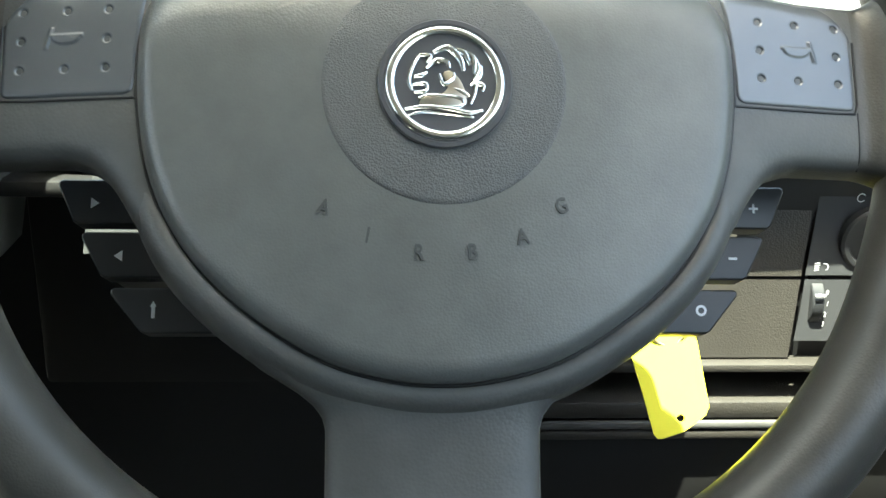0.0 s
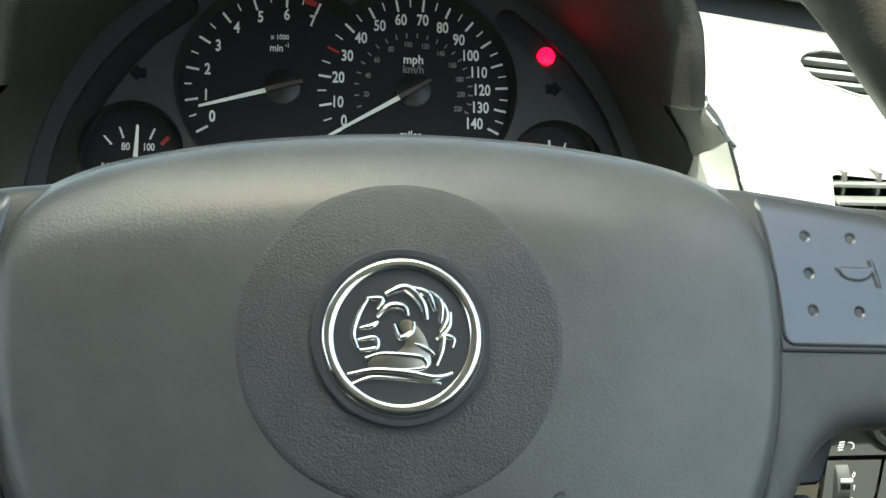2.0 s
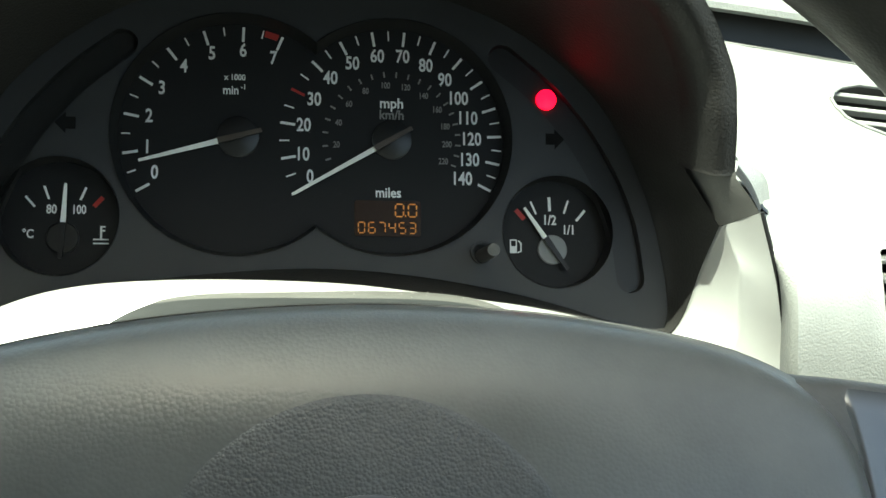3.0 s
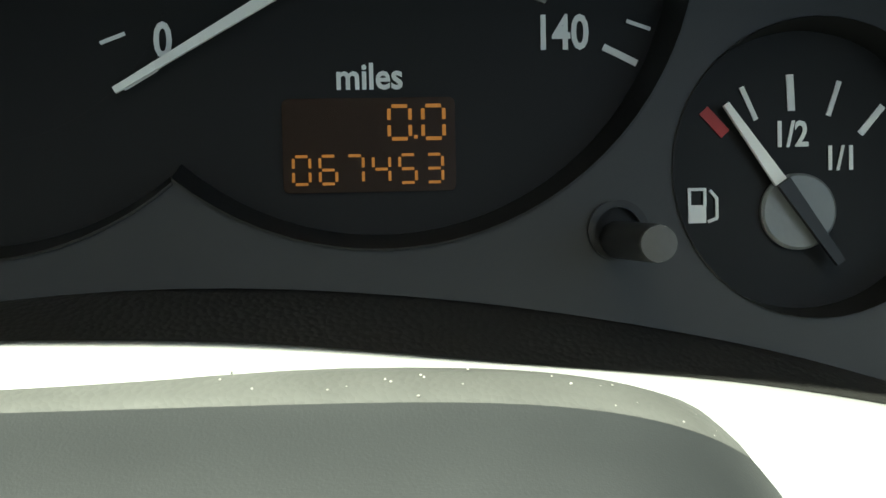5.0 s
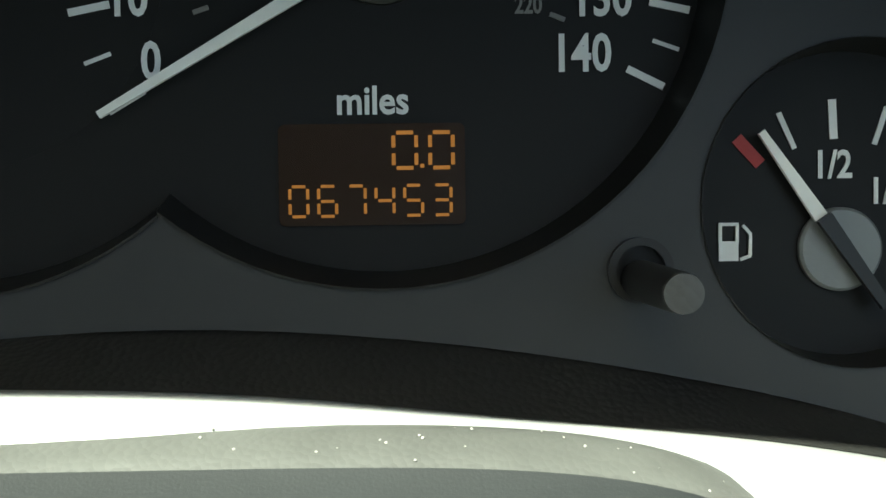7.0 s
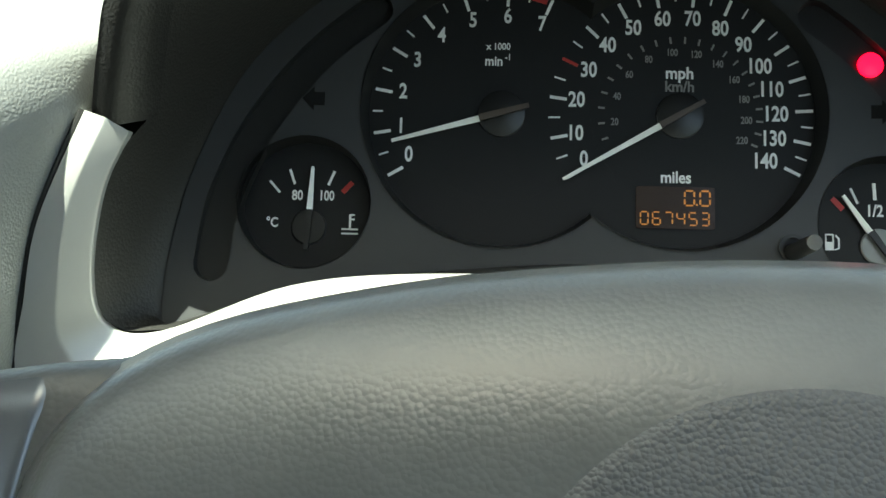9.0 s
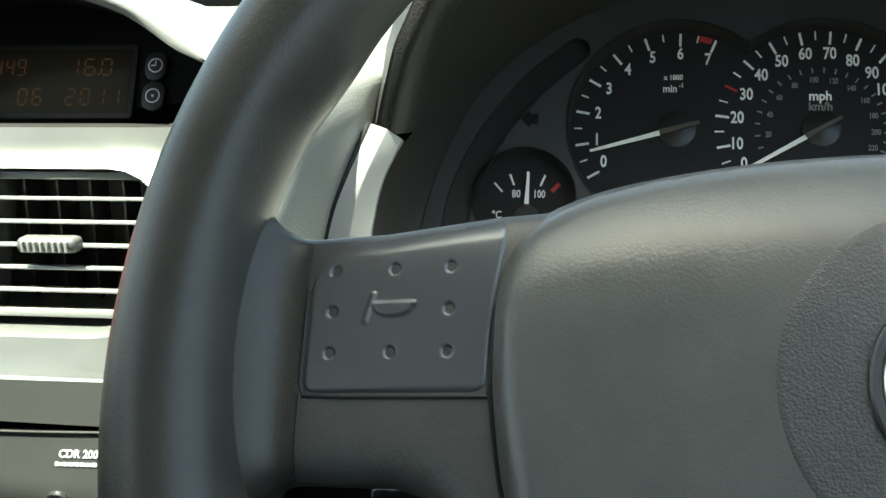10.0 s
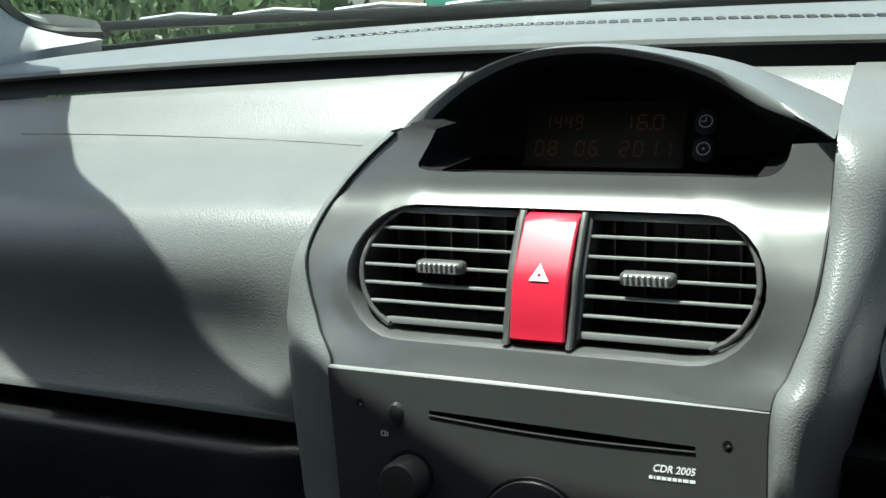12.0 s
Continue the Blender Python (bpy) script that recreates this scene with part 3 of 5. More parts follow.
# ---- instrument cluster: x right, y up the face, z out of the face ----
CL_N = Vector((0.014, -0.9021, 0.4313)).normalized()
CL_V = Vector((0, 0.4313, 0.9021)).normalized()
CL_U = CL_V.cross(CL_N).normalized()
CL = Matrix.Translation((0.0045, 0.2942, 0.0106)) @ Matrix((CL_U, CL_V, CL_N)).transposed().to_4x4()
REV, SPD, TMP, FUE = (-0.0407, 0.0063), (0.0236, 0.0069), (-0.1091, -0.0370), (0.0928, -0.0392)
MASK_Z = 0.008
MASK_X = -0.0085
MASK_HALF = [(-0.0085, -0.0490), (0.0350, -0.0520), (0.0775, -0.0595), (0.1080, -0.0680), (0.1340, -0.0765), (0.1405, -0.0740), (0.1400, -0.0500), (0.1320, -0.0150), (0.1130, 0.0230), (0.0800, 0.0520), (0.0400, 0.0680), (-0.0085, 0.0730)]
MASK = [(q[0], q[1]) for q in spline(mirrored(MASK_HALF, MASK_X), 5, closed=True)]


def mph_angle(v):
    return 210.4 - 1.93 * v + 0.0017 * v * v


def rev_angle(v):
    return 210.2 - 20.36 * v


def twin_outline(r):
    """Two overlapping dial circles as one outline."""
    d = (SPD[0] - REV[0]) / 2
    a = math.degrees(math.acos(min(d / r, 1)))
    left = circle(REV[0], REV[1], r, 60, a, 360 - a)
    right = circle(SPD[0], SPD[1], r, 60, 180 + a, 540 - a)
    return left + right


def slot_outline(side):
    """A bowed slot beside the dials."""
    line = [(0.0700, 0.0420), (0.0905, 0.0245), (0.1090, 0.0000), (0.1210, -0.0270), (0.1250, -0.0520)]
    line = [np.array(q) for q in spline(line, 6)]
    a, b = [], []
    for k, q in enumerate(line):
        t = line[min(k + 1, len(line) - 1)] - line[max(k - 1, 0)]
        s = np.array((-t[1], t[0])) / np.linalg.norm(t) * 0.0062
        a.append(q + s)
        b.append(q - s)
    end = [line[-1] + 0.0062 * np.array((math.cos(w), -math.sin(w))) for w in np.linspace(0.35, math.pi - 0.35, 7)]
    t = (line[1] - line[0]) / np.linalg.norm(line[1] - line[0]) * 0.0062
    s = np.array((-t[1], t[0]))
    start = [line[0] - s * math.cos(w) - t * math.sin(w) for w in np.linspace(0.35, math.pi - 0.35, 7)]
    loop = a + end + b[::-1] + start
    return [(q[0], q[1]) if side > 0 else (2 * MASK_X - q[0], q[1]) for q in loop]


def well(outline, z0, z1, shrink=0.97):
    c = np.mean(np.array(outline), 0)
    return sheet([[(x, y, z0) for x, y in outline], [(x, y, z0 - 0.0006) for x, y in outline], [(c[0] + (x - c[0]) * shrink, c[1] + (y - c[1]) * shrink, z1) for x, y in outline]], closed=True)


def needle(bm_white, bm_dark, hub, angle, r0, r1, tail, z):
    c, s = math.cos(radians(angle)), math.sin(radians(angle))
    bar(bm_white, hub[0] + c * r0, hub[1] + s * r0, hub[0] + c * r1, hub[1] + s * r1, 0.0022, z, z + 0.0008, 0.0011)
    bar(bm_dark, hub[0] - c * tail, hub[1] - s * tail, hub[0] + c * r0, hub[1] + s * r0, 0.0016, z + 0.001, z + 0.0022, 0.0024)


def segments(bm, text, x0, x1, y0, y1, z, lean=0.0):
    """Seven-bar figures spread over a width."""
    on = {"0": "abcdef", "1": "bc", "2": "abged", "3": "abgcd", "4": "fgbc", "5": "afgcd", "6": "afgecd", "7": "abc", "8": "abcdefg", "9": "abfgcd"}
    slots = [ch for ch in text if ch != "."]
    pitch = (x1 - x0) / len(slots)
    w, h = pitch * 0.62, y1 - y0
    t = min(w, h) * 0.17
    k = -1
    for ch in text:
        if ch == ".":
            xx = x0 + (k + 1) * pitch - pitch * 0.12
            prism([(xx - t / 2, y0), (xx + t / 2, y0), (xx + t / 2, y0 + t), (xx - t / 2, y0 + t)], z, z + 0.0002, bm=bm)
            continue
        k += 1
        if ch == " ":
            continue
        xl, xr = x0 + k * pitch + pitch * 0.1, x0 + k * pitch + pitch * 0.1 + w
        ym = (y0 + y1) / 2
        g = t * 0.75
        ends = {"a": (xl + g, y1, xr - g, y1), "d": (xl + g, y0, xr - g, y0), "g": (xl + g, ym, xr - g, ym), "f": (xl, ym + g, xl, y1 - g), "e": (xl, y0 + g, xl, ym - g), "b": (xr, ym + g, xr, y1 - g), "c": (xr, y0 + g, xr, ym - g)}
        for seg in on[ch]:
            bar(bm, *ends[seg], t, z, z + 0.0002)


def instrument_cluster():
    c = thing("instrument_cluster", "black dials with white figures in a dark grey surround", "instrument cluster", CL)
    twin = twin_outline(0.0508)
    tmp, fue = circle(-0.1100, -0.0290, 0.0240), circle(0.0935, -0.0323, 0.0241)
    floors = (twin_outline(0.0484), circle(-0.1100, -0.0290, 0.0230), circle(0.0935, -0.0323, 0.0231))
    slots = [slot_outline(1), slot_outline(-1)]
    mask = part("mask", holed(MASK, [twin, tmp, fue, *slots], lambda x, y: (x, y, MASK_Z), 0.02), M_MASK, c, "dark grey plate round the dials", smooth=False)
    for lp, fl in zip((twin, tmp, fue), floors):
        part("dial_wall", sheet([[(x, y, MASK_Z - 0.0005) for x, y in lp], [(x, y, MASK_Z + 0.0005) for x, y in lp], [(x * 0.85 + u * 0.15, y * 0.85 + w * 0.15, MASK_Z + 0.0006) for (x, y), (u, w) in zip(lp, fl)], [(x, y, -0.0002) for x, y in fl]], closed=True), M_BLACK, c, "black tapered wall round a dial")
    for lp in slots:
        part("warning_slot", well(lp, MASK_Z, 0.004, 0.99), M_BLACK, c)
        part("slot_floor", prism(lp, 0.003, 0.0042), M_BLACK, c, smooth=False)
    part("dial_plate", holed([(-0.15, -0.07), (0.13, -0.07), (0.13, 0.07), (-0.15, 0.07)], [], lambda x, y: (x, y, 0.0), 0.05), M_DIAL, c, smooth=False)
    for side in (1, -1):
        bm = bmesh.new()
        x, y = (0.0925, 0.0075) if side > 0 else (-0.1080, 0.0085)
        prism([(x - side * 0.0038, y - 0.0024), (x, y - 0.0024), (x, y - 0.0044), (x + side * 0.0043, y), (x, y + 0.0044), (x, y + 0.0024), (x - side * 0.0038, y + 0.0024)], MASK_Z + 0.0001, MASK_Z + 0.0004, bm=bm)
        part("indicator_arrow", bm, M_PIT, c, "unlit black arrow", smooth=False)
    part("warning_lamp", turned([(0.0044, 0.0042), (0.0044, 0.0056), (0.0038, 0.0060), (0.0001, 0.0060)], 32, Matrix.Translation((0.0898, 0.0254, 0.0005))), M_LAMP, c, "lit round red warning lamp")
    z = 0.0001

    def tick(dial, hub, a, r0, r1, wd, mat=M_MARK):
        bm, a = bmesh.new(), radians(a)
        bar(bm, hub[0] + r0 * math.cos(a), hub[1] + r0 * math.sin(a), hub[0] + r1 * math.cos(a), hub[1] + r1 * math.sin(a), wd, z, z + 0.0003)
        part("tick", bm, mat, dial, smooth=False)

    def figure(dial, text, x, y, cap, squeeze, mat=M_MARK):
        bm = bmesh.new()
        letters(bm, text, x, y, z + 0.0002, cap * 1.04, squeeze * 1.04, bold=0.03)
        part("figure", bm, mat, dial, smooth=False)

    def face(name, cx, cy, r, label):
        return part(name, turned([(r, -0.0004), (r, 0.00005), (0.0001, 0.00005)], 72, Matrix.Translation((cx, cy, 0))), M_DIAL, c, label, smooth=False)
    spd = face("speedometer", *SPD, 0.0322, "black speedometer face with white miles per hour figures")
    for v in range(0, 145, 5):
        big = v % 10 == 0
        tick(spd, SPD, mph_angle(v), 0.0412 if big else 0.0432, 0.0474, 0.0011 if big else 0.0006, M_REDP if v == 30 else M_MARK)
        if big:
            a = radians(mph_angle(v))
            r = float(np.interp(v, (0, 10, 30, 70, 90, 100, 140), (0.0383, 0.0384, 0.0369, 0.0366, 0.0352, 0.0341, 0.0341)))
            a -= radians(float(np.interp(v, (0, 8, 100, 140), (4.5, 0.3, 0.9, 1.9))))
            figure(spd, str(v), SPD[0] + r * math.cos(a), SPD[1] + r * math.sin(a), 0.0053, 0.74)
    dim = bmesh.new()
    for k in range(10, 225, 10):
        a = radians(mph_angle(k / 1.609))
        bar(dim, SPD[0] + 0.0272 * math.cos(a), SPD[1] + 0.0272 * math.sin(a), SPD[0] + 0.0296 * math.cos(a), SPD[1] + 0.0296 * math.sin(a), 0.0007, z, z + 0.0003)
        if k % 20 == 0:
            letters(dim, str(k), SPD[0] + 0.0237 * math.cos(a), SPD[1] + 0.0237 * math.sin(a), z + 0.0002, 0.0026, 0.75)
    tagged(part("inner_scale", dim, M_DIM, spd, "dim grey kilometre figures", smooth=False), kind="stuff")
    figure(spd, "mph", SPD[0] - 0.0002, 0.0226, 0.0042, 0.9)
    figure(spd, "km/h", SPD[0] - 0.0002, 0.0176, 0.0038, 0.9, M_DIM)
    figure(spd, "miles", 0.0220, -0.0160, 0.0040, 0.86)
    rev = face("rev_counter", *REV, 0.0322, "black rev counter face with white figures")
    for k in range(15):
        big = k % 2 == 0
        tick(rev, REV, rev_angle(k / 2), 0.0408 if big else 0.0434, 0.0470, 0.0011 if big else 0.0006)
        if big:
            a = radians(rev_angle(k / 2))
            a -= radians(4.8 if k == 0 else float(np.interp(k, (2, 6, 14), (1.6, 1.3, 0.0))))
            figure(rev, str(k // 2), REV[0] + 0.0369 * math.cos(a), REV[1] + 0.0369 * math.sin(a), 0.0053, 0.74)
    red = bmesh.new()
    a0, a1 = radians(rev_angle(6.55)), radians(rev_angle(6.9))
    prism([(REV[0] + r * math.cos(a), REV[1] + r * math.sin(a)) for r, a in ((0.0445, a0), (0.0445, a1), (0.0472, a1), (0.0472, a0))], z, z + 0.0003, bm=red)
    part("red_mark", red, M_REDP, rev, smooth=False)
    figure(rev, "x 1000", -0.0424, 0.0316, 0.0024, 0.85)
    figure(rev, "min", -0.0440, 0.0260, 0.0034, 0.85)
    figure(rev, "-1", -0.0388, 0.0276, 0.0021, 0.85)
    tmpd = face("temperature_gauge", -0.1100, -0.0287, 0.0232, "black coolant temperature gauge face")
    for a in (131.6, 110.3, 89.0, 67.7):
        tick(tmpd, TMP, a, 0.0168, 0.0224, 0.0009)
    tick(tmpd, TMP, 48, 0.0175, 0.0226, 0.0018, M_REDP)
    figure(tmpd, "80", -0.1138, -0.0255, 0.0034, 0.78)
    figure(tmpd, "100", -0.1032, -0.0255, 0.0034, 0.72)
    figure(tmpd, "\u00b0C", -0.1225, -0.0356, 0.0033, 0.8)
    x, y = -0.0943, -0.0352
    bm = bmesh.new()
    bar(bm, x, y - 0.002, x, y + 0.0032, 0.0008, z, z + 0.0003)
    for k in (0.0030, 0.0014):
        bar(bm, x, y + k, x + 0.0016, y + k, 0.0006, z, z + 0.0004)
    for k in (-0.0022, -0.0038):
        bar(bm, x - 0.003, y + k, x + 0.003, y + k, 0.0006, z, z + 0.0004)
    part("coolant_sign", bm, M_MARK, tmpd, smooth=False)
    fued = face("fuel_gauge", 0.0938, -0.0320, 0.0235, "black fuel gauge face")
    for a, wd in ((114, 0.0008), (92.7, 0.0012), (71, 0.0008), (49.4, 0.0011)):
        tick(fued, FUE, a, 0.0168, 0.0228, wd)
    tick(fued, FUE, 132.7, 0.0178, 0.0232, 0.0019, M_REDP)
    figure(fued, "1/2", 0.0918, -0.0265, 0.0040, 0.78)
    figure(fued, "1/1", 0.1003, -0.0306, 0.0038, 0.78)
    x, y = 0.0760, -0.0380
    bm = bmesh.new()
    prism([(x - 0.0017, y - 0.0028), (x + 0.0013, y - 0.0028), (x + 0.0013, y + 0.0002), (x - 0.0017, y + 0.0002)], z, z + 0.0003, bm=bm)
    for q in (((x - 0.0015, y), (x - 0.0015, y + 0.0028)), ((x + 0.0011, y), (x + 0.0011, y + 0.0028)), ((x - 0.0017, y + 0.0028), (x + 0.0013, y + 0.0028)), ((x + 0.0020, y + 0.0026), (x + 0.0032, y + 0.0012)), ((x + 0.0031, y + 0.0014), (x + 0.0031, y - 0.002)), ((x + 0.0032, y - 0.002), (x + 0.0016, y - 0.0026))):
        bar(bm, *q[0], *q[1], 0.0005, z, z + 0.0004)
    part("pump_sign", bm, M_MARK, fued, smooth=False)
    # needles
    for hub, ang, r0, r1, tail, cap in ((REV, 195.7, 0.0085, 0.0412, 0.0100, 0.0085), (SPD, 210.4, 0.0085, 0.0486, 0.0095, 0.0085), (TMP, 88.0, 0.0060, 0.0215, 0.0085, 0.0064), (FUE, 125.0, 0.0060, 0.0218, 0.0105, 0.0064)):
        white, dark = bmesh.new(), bmesh.new()
        needle(white, dark, hub, ang, r0, r1, tail, 0.0016)
        nd = part("needle", white, M_NEEDLE, c, "white pointer")
        part("needle_tail", dark, M_TAIL if hub in (REV, SPD) else M_BLACK, nd)
        # the fuel cap's paler colour stands for sun falling on it
        part("needle_cap", turned([(cap, 0.0), (cap, 0.0010), (cap * 0.93, 0.0014), (0.0001, 0.0015)], 40, Matrix.Translation((*hub, 0))), M_CAP if hub is not FUE else M_SMOOTH, nd)
    # trip display
    screen = part("trip_display", prism(rounded(0.0078, 0.0358, -0.0345, -0.0193, 0.0010), -0.0002, 0.0006), M_LCD, c, "brown trip display with orange figures", smooth=False)
    for text, x0, x1, y0, y1 in [("0.", 0.0245, 0.0300, -0.0260, -0.0207), ("0", 0.0300, 0.0355, -0.0260, -0.0207)] + [(ch, 0.0090 + 0.0043 * k, 0.0133 + 0.0043 * k, -0.0331, -0.0286) for k, ch in enumerate("067453")]:
        bm = bmesh.new()
        segments(bm, text, x0, x1, y0, y1, 0.0007)
        part("lit_figure", bm, M_SEG, screen, smooth=False)
    # reset stalk
    part("stalk_collar", turned([(0.0048, 0.0), (0.0048, 0.0012), (0.0036, 0.0012), (0.0036, 0.0)], 28, Matrix.Translation((0.0605, -0.0415, MASK_Z))), M_BLACK, c)
    st = part("reset_stalk", turned([(0.0030, 0.0), (0.0027, 0.022), (0.0024, 0.0238), (0.0001, 0.0240)], 28, Matrix.Translation((0.0607, -0.0430, MASK_Z))), M_CAP, c, "short round reset stalk")
    part("stalk_end", turned([(0.0026, 0.0), (0.0025, 0.0008), (0.0001, 0.0010)], 28, Matrix.Translation((0.0607, -0.0430, MASK_Z + 0.0236))), M_FRAME, st)


instrument_cluster()

# ---- binnacle: dark liner, hood and silver surround ----
SURROUND_IN = [(-0.1550, 0.242, 0.0190), (-0.1640, 0.238, 0.0000), (-0.1695, 0.236, -0.0280), (-0.1670, 0.238, -0.0460), (-0.1500, 0.243, -0.0500), (-0.1060, 0.247, -0.0340), (-0.0600, 0.248, -0.0290), (0.0000, 0.248, -0.0295),
               (0.0450, 0.248, -0.0345), (0.0850, 0.248, -0.0400), (0.1180, 0.247, -0.0470), (0.1390, 0.243, -0.0510), (0.1490, 0.248, -0.0435), (0.1535, 0.248, -0.0225), (0.1548, 0.2385, -0.0008)]
SURROUND_OUT = [(-0.1680, 0.240, 0.0260), (-0.1810, 0.227, -0.0060), (-0.1870, 0.223, -0.0320), (-0.1910, 0.220, -0.0580), (-0.1760, 0.214, -0.0780), (-0.1200, 0.209, -0.0740), (-0.0600, 0.208, -0.0720), (0.0000, 0.208, -0.0720),
                (0.0450, 0.208, -0.0740), (0.0850, 0.208, -0.0760), (0.1200, 0.210, -0.0800), (0.1500, 0.212, -0.0840), (0.1785, 0.218, -0.0620), (0.1752, 0.221, -0.0270), (0.1637, 0.226, 0.0088)]
HOOD_RIM = [(0.1540, 0.2322, 0.0218), (0.1535, 0.2320, 0.0260), (0.1500, 0.2290, 0.0460), (0.1440, 0.2280, 0.0660), (0.1220, 0.2230, 0.0940), (0.0700, 0.2150, 0.1180), (-0.0050, 0.2120, 0.1260), (-0.0820, 0.2150, 0.1180), (-0.1320, 0.2220, 0.0940), (-0.1520, 0.2280, 0.0660),
            (-0.1600, 0.2340, 0.0450), (-0.1655, 0.2400, 0.0270), (-0.1668, 0.2418, 0.0215)]


def binnacle():
    b = thing("binnacle", "dark hood over the dials with a satin silver lower surround", "instrument hood")
    inn, out = spline(SURROUND_IN, 8), spline(SURROUND_OUT, 8)
    rows = [[q + np.array((0, 0.0035, -0.0012)) for q in inn], [q + np.array((0, 0.0012, -0.0002)) for q in inn]]
    for u in (0, 0.03, 0.1, 0.2, 0.3, 0.38, 0.43, 0.46, 0.49, 0.54, 0.62, 0.72, 0.82, 0.92, 1):
        row = []
        for p, q in zip(inn, out):
            # a crease runs up each side and meets the inner edge at the top
            side = step01(0.125, 0.152, abs(p[0] + 0.004))
            c = 0.46 if p[0] < 0 else float(np.interp(p[2], [-0.050, -0.042, -0.020, 0.0], [0.46, 0.44, 0.36, 0.06]))
            ridge = 0.0030 if p[0] < 0 else float(np.interp(p[2], [-0.050, -0.042, -0.020, 0.0], [0.0095, 0.0110, 0.0110, 0.0004]))
            t = u + (u / 0.46 if u < 0.46 else (1 - u) / 0.54) * (c - 0.46) * side
            bulge = 0.0075 * math.sin(math.pi * t ** 0.7) * (1 - side) + ridge * min(u / 0.46, (1 - u) / 0.54) * side
            row.append(p + (q - p) * t + np.array((0, -0.75, 0.55)) * bulge)
        rows.append(row)
    rows.append([q + np.array((0, 0.02, -0.002)) for q in out])
    part("silver_surround", sheet(rows), M_SILVER, b, "satin silver trim round the lower half", angle=60)
    for some in (out[:34], out[-30:]):
        part("seam", tube([tuple(q + np.array((0.0012 if q[0] > 0 else -0.0012, 0.0010, 0))) for q in some], 0.0010, 8), M_BLACK, b, "dark seam beside the silver trim")
    edge = spline([(0.1540, 0.2325, 0.0225), (0.1592, 0.2295, 0.0165), (0.1640, 0.2268, 0.0085)], 4)
    crest = spline([(0.1562, 0.2355, 0.0250), (0.1625, 0.2352, 0.0180), (0.1668, 0.2335, 0.0100)], 4)
    top = spline([(0.1590, 0.2460, 0.0262), (0.1720, 0.2460, 0.0190), (0.1765, 0.2460, 0.0085)], 4)
    rear = spline([(0.1600, 0.2700, 0.0250), (0.1720, 0.2700, 0.0170), (0.1770, 0.2700, 0.0060)], 4)
    # one corner in two colours: dark for its shaded face, pale for its sunlit top
    part("corner_piece", sheet([edge, [(p * 0.45 + q * 0.55) + np.array((0, -0.0008, 0.0005)) for p, q in zip(edge, crest)], crest]), M_HOOD, b, "grained corner beside the hood, its shaded face coloured dark", angle=60)
    part("corner_top", sheet([crest, [(p + q) / 2 + np.array((0, -0.0006, 0.0010)) for p, q in zip(crest, top)], top, rear]), M_DASH, b, "grained top of the same corner, its sunlit tone coloured pale", angle=60)
    # greyer than the silver trim, to stand for shade under the hood
    part("gusset", sheet([spline([(0.1400, 0.2500, 0.0215), (0.1465, 0.2370, 0.0228), (0.1540, 0.2318, 0.0228)], 4), spline([(0.1410, 0.2500, 0.0185), (0.1470, 0.2370, 0.0195), (0.1545, 0.2312, 0.0205)], 4), spline([(0.1480, 0.2480, 0.0085), (0.1525, 0.2370, 0.0105), (0.1592, 0.2287, 0.0150)], 4), spline([(0.1542, 0.2400, -0.0012), (0.1585, 0.2325, 0.0038), (0.1638, 0.2262, 0.0086)], 4)]), M_FRAME, b, "smooth gusset between hood and silver trim, shade put into its grey", angle=60)
    rim = spline(HOOD_RIM, 8)
    mid = np.array((-0.005, 0, 0.02))

    def shifted(k, dy):
        return [np.array((q[0] + (mid[0] - q[0]) * k * 1.0, q[1] + dy, q[2] + (mid[2] - q[2]) * k)) for q in rim]
    back = [np.array((q[0] * 1.12 + 0.0006, 0.40, 0.03 + (q[2] - 0.0) * 0.62)) for q in rim]
    rows = [shifted(0.105, 0.016), shifted(0.09, 0.006), shifted(0.06, -0.001), shifted(0.03, -0.002), shifted(0.008, 0.0), rim]
    for t in (0.04, 0.12, 0.3, 0.6, 1.0):
        rows.append([p + (q - p) * t + np.array((0, 0, 0.012 * math.sin(math.pi * t))) + (p - mid) * 0.02 * math.sin(math.pi * t) * np.array((1, 0, 1)) for p, q in zip(rim, back)])
    part("hood", sheet(rows), M_HOOD, b, "dark grained hood with a rounded rim", angle=60)
    front = [tuple(q + np.array((0, 0.0025, -0.0006))) for q in inn] + [tuple(q) for q in shifted(0.10, 0.014)]
    f = at_angles(front, -0.005, 0.02, 180)
    m = at_angles([tuple(CL @ Vector((x, y, MASK_Z - 0.001))) for x, y in MASK], -0.005, 0.02, 180)
    rows = []
    for t in np.linspace(0, 1, 8):
        rows.append([tuple(np.array(p) + (np.array(q) - np.array(p)) * t + np.array((0, 0.012 * t * (1 - t), 0))) for p, q in zip(f, m)])
    part("liner", sheet(rows, closed=True), M_HOOD, b, "black inner walls round the dials", angle=60)


binnacle()


